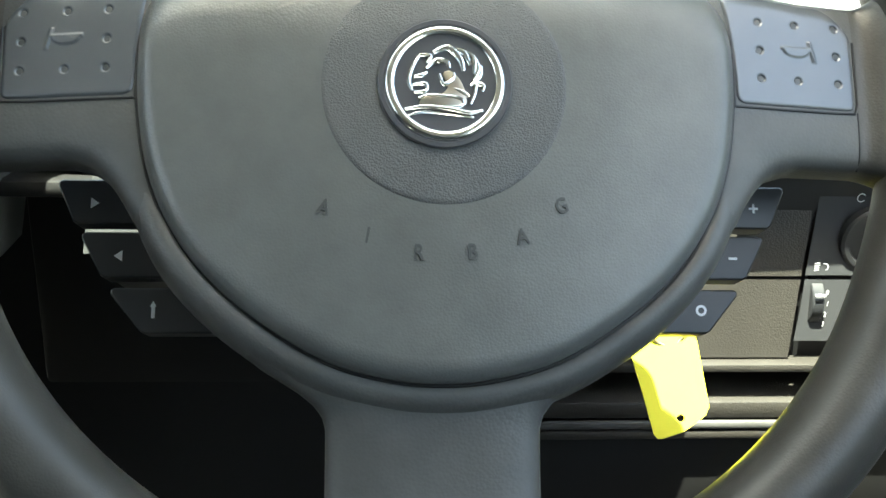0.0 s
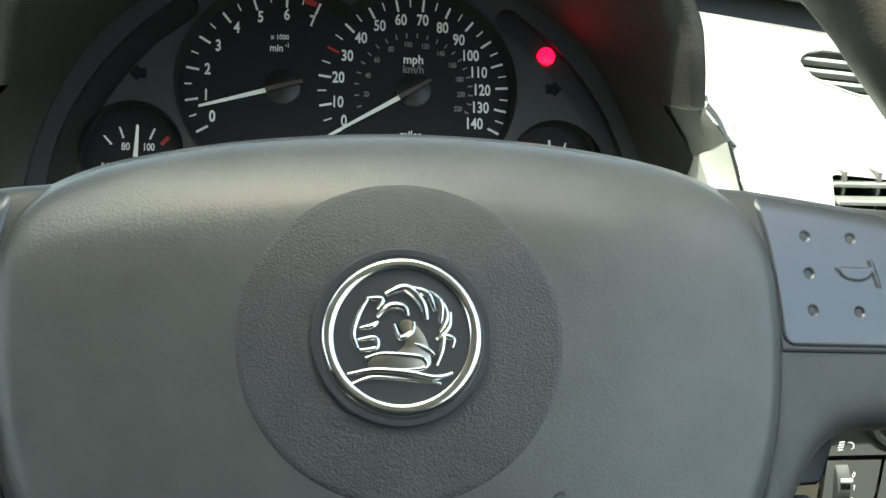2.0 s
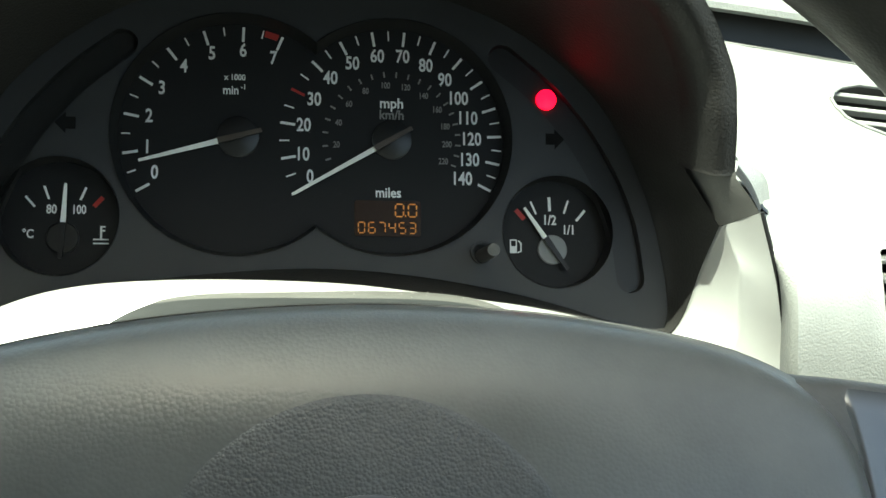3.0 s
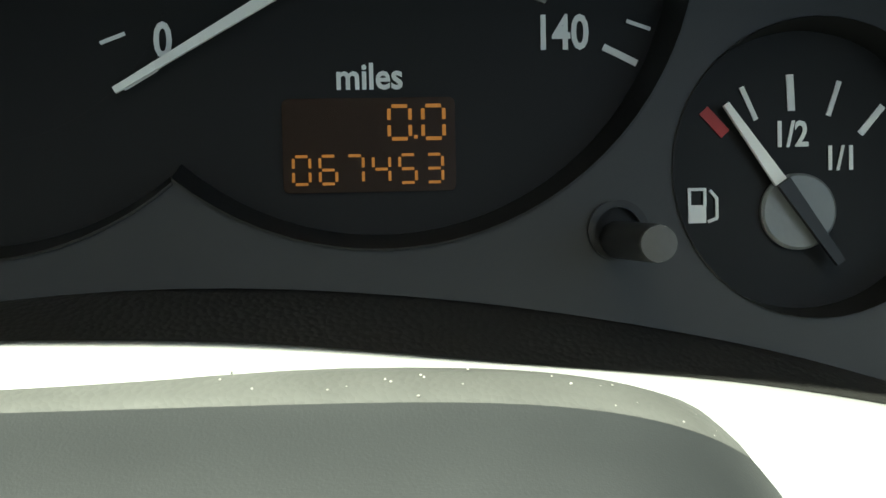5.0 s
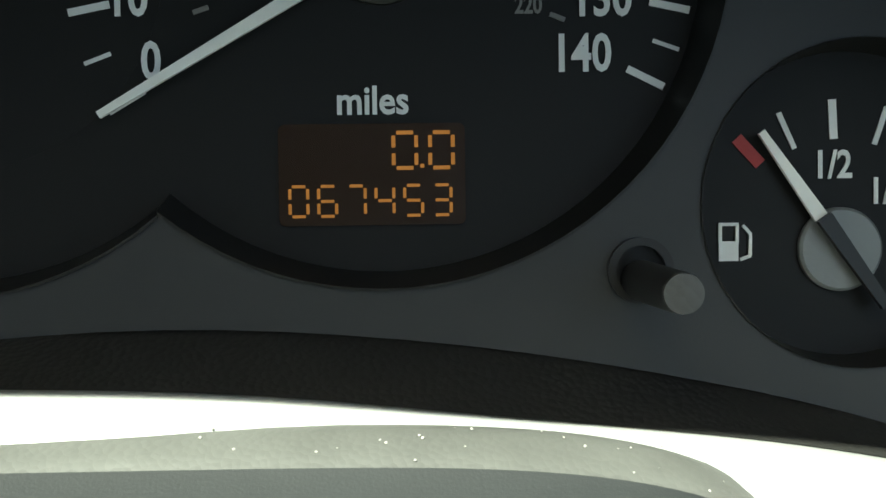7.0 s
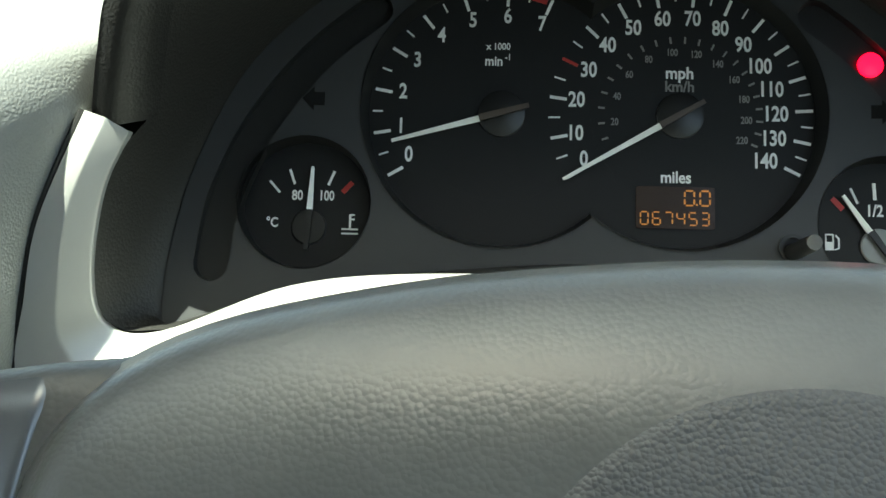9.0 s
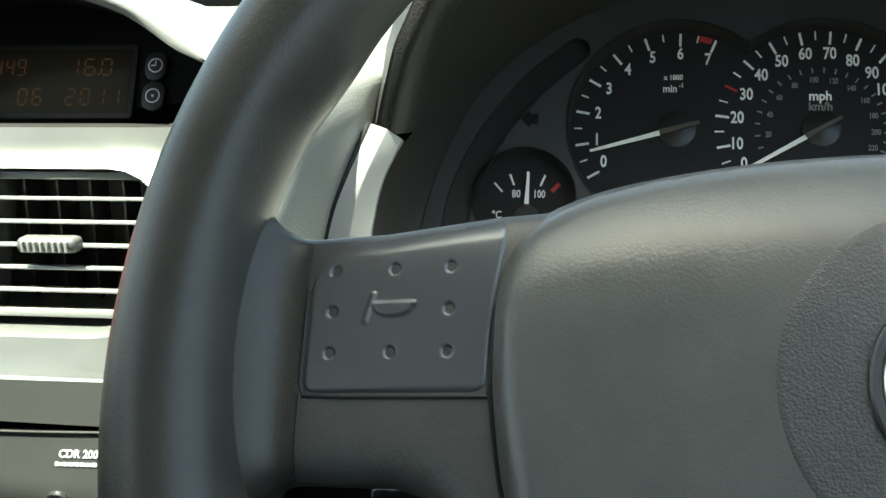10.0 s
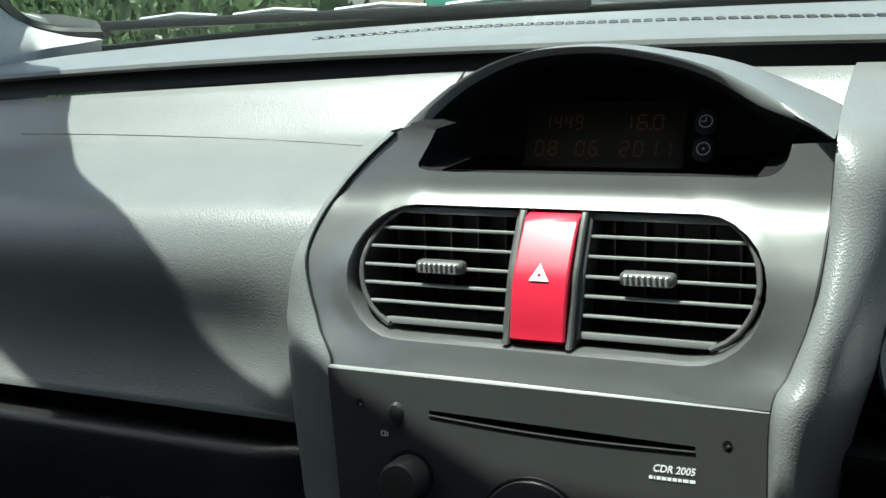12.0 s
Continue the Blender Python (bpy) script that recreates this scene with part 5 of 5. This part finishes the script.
def hazard_switch():
    h = thing("hazard_switch", "tall red hazard switch with a white triangle between the vents", "switch")
    for xa, xb in ((-0.3530, -0.3495), (-0.3225, -0.3195)):
        rows = [[(x, face_y(z) + dy, z) for z in np.linspace(-0.0470, 0.0120, 14)] for x, dy in ((xa, 0.03), (xa, -0.002), (xa + 0.0008, -0.003), (xb - 0.0008, -0.003), (xb, -0.002), (xb, 0.03))]
        part("cheek", sheet(rows), M_FRAME, h)
    rows = []
    for z in np.linspace(-0.0465, 0.0118, 22):
        y = face_y(z) - 0.0035 - 0.004 * math.sin(math.pi * (z + 0.0465) / 0.0583)
        e = 0.006 if z in (-0.0465, 0.0118) else 0
        rows.append([(x, y + dy + e, z) for x, dy in ((-0.3492, 0.03), (-0.3492, 0.001), (-0.3484, 0.0), (-0.3236, 0.0), (-0.3228, 0.001), (-0.3228, 0.03))])
    part("rocker", sheet(rows), M_RED, h, "red rocker")
    zc = -0.0145
    y = face_y(zc) - 0.0035 - 0.004 * math.sin(math.pi * (zc + 0.0465) / 0.0583)
    bm = bmesh.new()
    out, inn = [], []
    for k in range(3):
        a = radians(90 + 120 * k)
        out.append((0.0056 * math.cos(a), 0.0056 * math.sin(a), 0))
        inn.append((0.0013 * math.cos(a), 0.0013 * math.sin(a), 0))
    sheet([out, inn], closed=True, bm=bm)
    bm.transform(pose(-0.3362, y - 0.0006, zc, 68, 0, 0))
    part("triangle", bm, M_WHITE, h, "white triangle sign", smooth=False)


hazard_switch()


# ---- radio: x right, y up its face, z out of it ----
def car_radio():
    n = Vector((0.0312, -0.9938, 0.1072)).normalized()
    up = (Vector((0, 0, 1)) - n * n.z).normalized()
    rt = up.cross(n)
    r = thing("car_radio", "dark grey car radio with a disc slot, round knob and keys", "radio", Matrix.Translation((-0.335, 0.1574, -0.0832)) @ Matrix((rt, up, n)).transposed().to_4x4())
    slot = [(x, 0.0033 - (x + 0.0501) * 0.0267 + 0.0012 - 0.0000 * x) for x in np.linspace(-0.0501, 0.0734, 20)]
    low = [(x, 0.0033 - (x + 0.0501) * 0.0267 - 0.0008 - 0.0018 * math.sin(math.pi * (x + 0.0501) / 0.1235)) for x in np.linspace(0.0734, -0.0501, 20)]
    hole_s = slot + low
    plate = [(-0.0926, -0.085), (0.1037, -0.085), (0.1037, 0.0186), (-0.1042, 0.0204), (-0.099, -0.025)]
    part("face", holed(plate, [hole_s], lambda x, y: (x, y, 0.0), 0.03), M_RADIO, r, "dark grey face", smooth=False)
    part("top_edge", sheet([[(-0.1042, 0.0204, 0.0), (0.1037, 0.0186, 0.0)], [(-0.1042, 0.0212, -0.0004), (0.1037, 0.0194, -0.0004)], [(-0.1042, 0.0214, -0.004), (0.1037, 0.0196, -0.004)]]), M_SILVER, r, "thin bright upper edge")
    part("disc_slot", pocket(hole_s, lambda x, y: (x, y, 0.0), 0.02, (0, 0, -1)), M_BLACK, r)
    part("slot_lip", tube([(x, y - 0.0003, 0.0004) for x, y in low], 0.0004, 6), M_RADIO, r)
    for x, y in ((0.0867, 0.0034), (-0.0863, 0.0047)):
        hb = part("release_hole", turned([(0.0021, 0.0002), (0.0021, 0.0004), (0.0016, 0.0004), (0.0016, -0.003), (0.0001, -0.003)], 20, Matrix.Translation((x, y, 0.0))), M_BLACK, r)
        # steel bead put in to make the hole's glint
        part("hole_glint", turned([(0.0007, 0.0), (0.0006, 0.0006), (0.0001, 0.0008)], 10, Matrix.Translation((x + 0.0004, y - 0.0007, 0.0002))), M_STEEL, hb)
    part("power_key", turned([(0.0046, 0.0), (0.0044, 0.0012), (0.0036, 0.0024), (0.0001, 0.0030)], 28, Matrix.Translation((-0.0672, 0.0016, 0)) @ Matrix.Diagonal((0.85, 1.15, 1, 1))), M_RADIO, r)
    part("key_ring_seat", turned([(0.0125, 0.0003), (0.0125, 0.0008), (0.0118, 0.0008), (0.0118, 0.0001)], 40, Matrix.Translation((-0.0594, -0.0280, 0))), M_BLACK, r)
    rows = []
    for rad, z in ((0.0102, 0.0), (0.0100, 0.013), (0.0096, 0.0150), (0.0088, 0.0158), (0.0060, 0.0162), (0.0001, 0.0163)):
        rows.append([((rad + (0.00022 if k % 2 and z < 0.014 else 0)) * math.cos(a) - 0.0594, (rad + (0.00022 if k % 2 and z < 0.014 else 0)) * math.sin(a) - 0.0280, z) for k, a in enumerate(np.linspace(0, 2 * math.pi, 96, endpoint=False))])
    part("volume_knob", sheet(rows, closed=True), M_RIM, r, "round knurled volume knob", angle=30)
    bm = bmesh.new()
    bar(bm, -0.0748, -0.0078, -0.0725, -0.0078, 0.0004, 0.0001, 0.0003)
    bar(bm, -0.0748, -0.0100, -0.0725, -0.0100, 0.0004, 0.0001, 0.0003)
    bar(bm, -0.0747, -0.0079, -0.0747, -0.0099, 0.0004, 0.0001, 0.0003)
    bar(bm, -0.0728, -0.0079, -0.0728, -0.0099, 0.0004, 0.0001, 0.0003)
    bar(bm, -0.0716, -0.0078, -0.0716, -0.0101, 0.0006, 0.0001, 0.0003)
    part("knob_sign", bm, M_WHITE, r, smooth=False)
    bm = bmesh.new()
    letters(bm, "CDR 2005", 0.0648, -0.0102, 0.0002, 0.0032, 0.92, bold=0.03)
    bm.transform(Matrix(((1, 0.2, 0, 0.2 * 0.0102), (0, 1, 0, 0), (0, 0, 1, 0), (0, 0, 0, 1))))
    part("model_name", bm, M_WHITE, r, "white slanting model name", smooth=False)
    x = 0.0540
    for wd in (0.0016, 0.0007, 0.0017, 0.0020, 0.0017, 0.0018, 0.0016, 0.0024, 0.0024):
        bm = bmesh.new()
        bar(bm, x, -0.0143, x + wd, -0.0143, 0.0014, 0.0001, 0.0003)
        x += wd + 0.0005
        part("print_bar", bm, M_WHITE, r, smooth=False)
    for ch, x in (("1", 0.0541), ("2", 0.0741)):
        k = part("preset_key", turned([(0.0058, 0.0), (0.0057, 0.0014), (0.0049, 0.0024), (0.0030, 0.0026), (0.0001, 0.0022)], 30, Matrix.Translation((x, -0.0309, 0))), M_BTN, r)
        bm = bmesh.new()
        letters(bm, ch, x, -0.0312, 0.0028, 0.0042, 0.9, depth=0.0005)
        part("figure", bm, M_WHITE, k, smooth=False)
    part("small_key", turned([(0.0050, 0.0), (0.0048, 0.0016), (0.0038, 0.0026), (0.0001, 0.0030)], 28, Matrix.Translation((-0.0675, -0.0465, 0)) @ Matrix.Diagonal((0.9, 1.2, 1, 1))), M_RADIO, r)
    k = part("band_key", prism(rounded(-0.0535, -0.0460, -0.056, -0.0425, 0.002), 0, 0.002, 0.0008), M_BTN, r)
    bm = bmesh.new()
    letters(bm, "AS", -0.0498, -0.0465, 0.0021, 0.0032, 0.8)
    part("figure", bm, M_WHITE, k, smooth=False)
    cx, cy, R = 0.0010, -0.0470, 0.0247
    part("dial_seat", turned([(R + 0.0012, 0.0002), (R + 0.0010, 0.0006), (R - 0.0002, 0.0006), (R - 0.0003, 0.0001)], 60, Matrix.Translation((cx, cy, 0))), M_BLACK, r)
    a = math.degrees(math.asin((-0.0384 - cy) / R))
    k = part("source_key", prism(circle(cx, cy, R - 0.0006, 40, a, 180 - a), 0, 0.0022, 0.0009, 3), M_RADIO, r)
    bm = bmesh.new()
    letters(bm, "CD", cx, -0.0335, 0.0023, 0.0036, 0.9)
    part("figure", bm, M_WHITE, k, smooth=False)
    lower = [q for q in circle(cx, cy, R - 0.0006, 60, 180 - a + 2, 360 + a - 2)]
    k = part("seek_key", prism([(q[0], min(q[1], -0.0389)) for q in lower], 0, 0.0022, 0.0009, 3), M_RADIO, r)
    bm = bmesh.new()
    for s in (-1, 1):
        tri = [(cx + s * 0.0165, -0.0466), (cx + s * 0.0085, -0.0430), (cx + s * 0.0085, -0.0502)]
        for p, q in zip(tri, tri[1:] + tri[:1]):
            bar(bm, *p, *q, 0.0005, 0.0022, 0.0024)
    part("arrows", bm, M_WHITE, k, smooth=False)
    part("lower_stack", block(-0.098, 0.104, -0.30, -0.0855, -0.03, -0.0005), M_RADIO, r)


car_radio()


# ---- driver's lower panel, light switches, tray ----
LOWER = pose(-0.0015, 0.0052, -0.0036, -0.41, -1.06, -1.23)


def lower_at(x, z):
    return (x, 0.2193 + (z + 0.146) * 0.12, z)


def lower_panel():
    p = thing("lower_dash_panel", "brown-black grained panel under the driver's side of the dash", "dash panel", LOWER)
    part("upper_face", holed([(0.085, -0.1450), (0.2245, -0.1450), (0.2305, -0.0660), (0.085, -0.0660)], [], lower_at, 0.03), M_LOWER, p, smooth=False)
    part("lower_face", holed([(0.085, -0.1935), (0.2215, -0.1935), (0.2245, -0.1470), (0.085, -0.1470)], [], lower_at, 0.03), M_LOWER, p, smooth=False)
    # black ledge added to block the sun above the footwell
    part("knee_sun_block", block(-0.2150, 0.080, 0.198, 0.262, -0.096, -0.086, 0.004), M_BLACK, p)
    # two black sheets stand in for the footwell's shade
    part("footwell_shade", block(-0.2150, -0.045, 0.252, 0.262, -0.2300, -0.0830, 0.004), M_BLACK, p)
    part("footwell_shade", block(-0.040, 0.080, 0.236, 0.246, -0.2300, -0.0830, 0.004), M_BLACK, p)
    part("gap", block(0.085, 0.33, 0.224, 0.226, -0.205, -0.078), M_BLACK, p)
    part("tray_edge", block(0.06, 0.33, 0.2065, 0.2200, -0.2000, -0.1948, 0.0012), M_LOWER, p)
    part("tray_floor", block(0.03, 0.33, 0.2050, 0.30, -0.2290, -0.2180, 0.002), M_LOWER, p)
    part("ledge_strip", block(0.03, 0.33, 0.2030, 0.2070, -0.2350, -0.2300, 0.0015), M_FRAME, p)
    part("ledge_strip", block(0.03, 0.33, 0.2035, 0.24, -0.2420, -0.2362, 0.0015), M_LOWER, p)
    part("knee_cover", block(0.03, 0.33, 0.212, 0.30, -0.30, -0.2422, 0.004), M_BLACK, p)
    s = thing("light_switch", "rotary headlamp switch in a smooth dark panel", "switch", LOWER)
    part("panel", holed([(0.2265, -0.1440), (0.31, -0.1440), (0.31, -0.0680), (0.262, -0.0680), (0.2325, -0.0680)], [], lambda x, z: (lower_at(x, z)[0], lower_at(x, z)[1] - 0.001, z), 0.03), M_MASK, s, smooth=False)
    kb = part("dial", turned([(0.0205, 0.0), (0.0200, 0.004), (0.0185, 0.0055), (0.0160, 0.0055), (0.0150, 0.003), (0.0001, 0.003)], 44, pose(0.2640, 0.2215, -0.1220, 96, 0, 0)), M_BTN, s)
    part("grip", block(-0.004, 0.004, -0.015, 0.015, 0.0, 0.014, 0.003, 3, pose(0.2640, 0.2190, -0.1220, 96, 0, 0)), M_CHROME, kb, "bright grip bar")
    bm = bmesh.new()
    merge(bm, sheet([[(r * math.cos(a), r * math.sin(a) * 1.1, 0) for a in np.linspace(0.6, 2 * math.pi - 0.6, 20)] for r in (0.0020, 0.0025)]), pose(0.2540, 0.2232, -0.0990, 96.8, 0, 0))
    lamp = bmesh.new()
    merge(lamp, sheet([[(k * math.cos(a) * 0.0028 + 0.0005, k * math.sin(a) * 0.0027, 0) for a in np.linspace(-math.pi / 2 - 0.3, math.pi / 2 + 0.3, 16)] for k in (0.8, 1.0)]))
    for k in range(4):
        bar(lamp, -0.0050, -0.0022 + 0.0015 * k, -0.0022, -0.0016 + 0.0015 * k, 0.0005, 0, 0.0001)
    merge(bm, lamp, pose(0.2362, 0.2187, -0.1392, 96.8, 0, 0))
    part("signs", bm, M_WHITE, s, smooth=False)
    v = thing("beam_leveller", "headlamp levelling thumbwheel with figures beside it", "switch", LOWER)
    part("panel", holed([(0.2235, -0.1830), (0.2475, -0.1830), (0.2525, -0.1650), (0.2545, -0.1465), (0.2265, -0.1465), (0.2255, -0.165)], [], lambda x, z: (x, lower_at(x, z)[1] - 0.001, z), 0.03), M_MASK, v, smooth=False)
    part("blank_panel", holed([(0.2490, -0.1830), (0.31, -0.1830), (0.31, -0.1465), (0.2560, -0.1465), (0.2540, -0.1650)], [], lambda x, z: (x, lower_at(x, z)[1] - 0.0015, z), 0.03), M_MASK, v, smooth=False)
    th = part("thumbwheel", turned([(0.0001, -0.0035), (0.0150, -0.0035), (0.0156, -0.0030), (0.0156, 0.0030), (0.0150, 0.0035), (0.0001, 0.0035)], 40, pose(0.2340, 0.2270, -0.1615, 0, 90, 0)), M_BTN, v)
    part("mark", block(0.2312, 0.2368, 0.2103, 0.2115, -0.1540, -0.1528), M_WHITE, th)
    bm = bmesh.new()
    for ch, x, z in (("0", 0.2405, -0.1541), ("1", 0.2413, -0.1608), ("2", 0.2403, -0.1672), ("3", 0.2396, -0.1729)):
        letters(bm, ch, 0, 0, 0, 0.0031, 0.75, bold=0.0, m=pose(x, lower_at(x, z)[1] - 0.0014, z, 96.8, 0, 0))
    part("figures", bm, M_WHITE, v, smooth=False)


lower_panel()


def pedals():
    for x in (0.155, 0.02, -0.10):
        p = thing("pedal", "black ribbed rubber pedal in the footwell", "pedal", LOWER @ pose(x, 0.45, -0.44, 60, 0, 0), group="pedals")
        part("plate", block(-0.03, 0.03, -0.05, 0.05, -0.006, 0.006, 0.003), M_BLACK, p)
        for k in range(6):
            part("rib", block(-0.026 + 0.0104 * k - 0.0025, -0.026 + 0.0104 * k + 0.0025, -0.045, 0.045, 0.0055, 0.009, 0.001, 1), M_BTN, p)


pedals()


def key_tag():
    t = thing("key_tag", "yellow plastic tag hanging from the ignition key", "key tag", LOWER)
    n = Vector((-0.1, -0.9, 0.42)).normalized()
    up = (Vector((0, 0, 1)) - n * n.z).normalized()
    rt = up.cross(n)
    m = Matrix.Translation((0.1308, 0.1200, -0.1803)) @ Matrix((rt, up, n)).transposed().to_4x4()
    pts = [(-0.0135, -0.0060), (-0.0128, -0.0085), (-0.0108, -0.0105), (-0.0085, -0.0104), (0.0018, -0.0064), (0.0070, -0.0022), (0.0120, 0.0020), (0.0136, 0.0065), (0.0068, 0.0380), (0.0020, 0.0480), (-0.0160, 0.0500), (-0.0215, 0.0440), (-0.0245, 0.0280)]
    bm = holed(pts, [circle(0, 0, 0.0019, 18)], lambda x, y: (x, y, 0.0008), 0.02)
    merge(bm, holed(pts, [circle(0, 0, 0.0019, 18)], lambda x, y: (x, y, -0.0008), 0.02))
    merge(bm, sheet([[(x, y, -0.0008) for x, y in pts], [(x, y, 0.0008) for x, y in pts]], closed=True))
    merge(bm, sheet([[(x, y, -0.0008) for x, y in circle(0, 0, 0.0019, 18)], [(x, y, 0.0008) for x, y in circle(0, 0, 0.0019, 18)]], closed=True))
    bm.transform(m)
    part("tag", bm, M_TAG, t, smooth=False)
    top = m @ Vector((-0.008, 0.045, 0))
    part("ring", tube([top + Vector((0.009 * math.cos(a), -0.004, 0.009 * math.sin(a))) for a in np.linspace(0, 2 * math.pi, 24)], 0.0008, 8), M_STEEL, t)
    part("key_head", block(-0.010, 0.010, -0.012, 0.012, -0.004, 0.004, 0.003, 3, Matrix.Translation(top + Vector((-0.012, 0.004, 0.018))) @ pose(0, 0, 0, 20, 30, 40)), M_BTN, t)


key_tag()

# ---- windscreen, wipers and the world outside ----
glass = bpy.data.materials.new("windscreen glass")
glass.use_nodes = True
gn = glass.node_tree
gn.nodes.remove(gn.nodes["Principled BSDF"])
tr, gl, mix = gn.nodes.new("ShaderNodeBsdfTransparent"), gn.nodes.new("ShaderNodeBsdfGlossy"), gn.nodes.new("ShaderNodeMixShader")
tr.inputs[0].default_value = (0.86, 0.92, 0.88, 1)
gl.inputs["Roughness"].default_value = 0.02
mix.inputs[0].default_value = 0.03
gn.links.new(tr.outputs[0], mix.inputs[1])
gn.links.new(gl.outputs[0], mix.inputs[2])
gn.links.new(mix.outputs[0], gn.nodes["Material Output"].inputs[0])
M_GROUND = material("asphalt", (0.055, 0.055, 0.052), 0.85, vary=0.25, vary_scale=3.0)
M_HEDGE = material("leaves", (0.05, 0.085, 0.025), 0.6, vary=0.5, vary_scale=4.0)
M_GARAGE = material("teal door paint", (0.10, 0.34, 0.26), 0.4, vary=0.06, vary_scale=2.0)
M_WALL = material("pale brick", (0.42, 0.34, 0.24), 0.85, vary=0.2, vary_scale=8.0)
M_WIPER = material("grey wiper paint", (0.42, 0.43, 0.43), 0.4, metal=0.4, vary=0.1)


def outside():
    part("windscreen", sheet([[(x, 0.655 + (ROOF_Y - 0.655) * t, 0.115 + (0.475 - 0.115) * t + 0.03 * math.sin(math.pi * t) - 0.03 * ((x - CAR_X) / 0.6) ** 2 * (1 - t)) for x in np.linspace(CAR_X - 0.78, CAR_X + 0.64, 24)] for t in np.linspace(0, 1, 10)]), glass)
    ob = bpy.data.objects["windscreen"]
    ob.visible_shadow = False
    tagged(ob, "clear raked windscreen", "windscreen", kind="structure")
    part("black_band", sheet([[(x, y, 0.1195 + z - 0.0125 * ((x - CAR_X) / 0.52) ** 2) for x in np.linspace(CAR_X - 0.70, CAR_X + 0.64, 24)] for y, z in ((0.668, -0.010), (0.662, -0.001), (0.654, 0.0065), (0.657, 0.0075))]), M_BLACK)
    tagged(bpy.data.objects["black_band"], "black band along the foot of the windscreen", "windscreen", kind="structure")
    part("scuttle", sheet([[(x, y, z) for x in np.linspace(-1.0, 0.33, 10)] for y, z in ((0.655, 0.095), (0.70, 0.085), (0.80, 0.10), (0.95, 0.085), (1.5, -0.05), (1.62, -0.2))]), M_WIPER)
    tagged(bpy.data.objects["scuttle"], "grey scuttle and bonnet ahead of the windscreen", "bonnet", kind="structure")
    for x0, x1, y0, y1 in ((-1.00, -0.40, 0.665, 0.66), (-0.30, 0.28, 0.67, 0.665)):
        w = thing("wiper", "grey metal wiper resting at the foot of the windscreen", "wiper", group="wipers")
        part("arm", tube([(x1, y0 + 0.035, 0.128), (x1 - 0.12, y0 + 0.02, 0.146), ((x0 + x1) / 2, y1 + 0.01, 0.150)], [0.012, 0.009, 0.006], 10), M_WIPER, w)
        part("blade", block(x0, x1 - 0.05, y1 - 0.008, y1 + 0.004, 0.122, 0.132, 0.002), M_BLACK, w)
        for k in range(4):
            xa = x0 + 0.05 + 0.12 * k
            part("bracket", tube([(xa, y1, 0.132), (xa + 0.05, y1 + 0.004, 0.136), (xa + 0.10, y1, 0.132)], 0.0025, 8), M_WIPER, w)
    g = part("ground", sheet([[(x, y, -0.95) for x in (-400, -40, -8, 8, 40, 400)] for y in (-400, -40, -8, 8, 40, 400)]), M_GROUND)
    tagged(g, "grey asphalt ground", "ground", kind="structure")
    gd = thing("garage_door", "teal panelled garage door in a pale brick wall", "garage door")
    for k in range(9):
        part("panel", block(-4.44, -1.9, 9.0, 9.04, -0.93 + 0.24 * k, -0.70 + 0.24 * k, 0.01), M_GARAGE, gd)
    w = part("garage_wall", block(-4.80, -4.46, 9.02, 9.3, -0.95, 2.0), M_WALL)
    tagged(w, "pale brick wall beside the garage door", "wall", kind="structure")
    w = part("garage_lintel", block(-4.455, 6.0, 9.05, 9.3, 1.25, 2.0), M_WALL)
    tagged(w, "pale brick wall above the garage door", "wall", kind="structure")
    w = part("garage_pier", block(-1.88, 6.0, 9.02, 9.3, -0.95, 1.245), M_WALL)
    tagged(w, "pale brick wall beside the garage door", "wall", kind="structure")
    rng = random.Random(5)
    verts, faces = [], []
    for k in range(14000):
        t = rng.random()
        x = -11.9 + 7.0 * t
        y = 8.2 + rng.gauss(0, 0.45)
        z = -0.95 + 2.6 * rng.random() ** 0.9 + 0.25 * math.sin(x * 2.3)
        s = rng.uniform(0.03, 0.07)
        m = pose(x, y, z, rng.uniform(0, 180), rng.uniform(0, 180), rng.uniform(0, 180))
        i = len(verts)
        verts += [tuple(m @ Vector(q)) for q in ((-s, 0, 0), (0, -s * 0.45, s * 0.1), (s, 0, 0), (0, s * 0.45, s * 0.1))]
        faces.append((i, i + 1, i + 2, i + 3))
    me = bpy.data.meshes.new("hedge")
    me.from_pydata(verts, [], faces)
    me.materials.append(M_HEDGE)
    tagged(new("hedge", me), "loose green hedge beside the drive", "hedge", kind="stuff")
    part("hedge_core", block(-11.7, -5.0, 8.0, 8.6, -0.95, 1.2, 0.1), M_HEDGE)
    tagged(bpy.data.objects["hedge_core"], "dense green inside of the hedge", "hedge", kind="stuff")


outside()
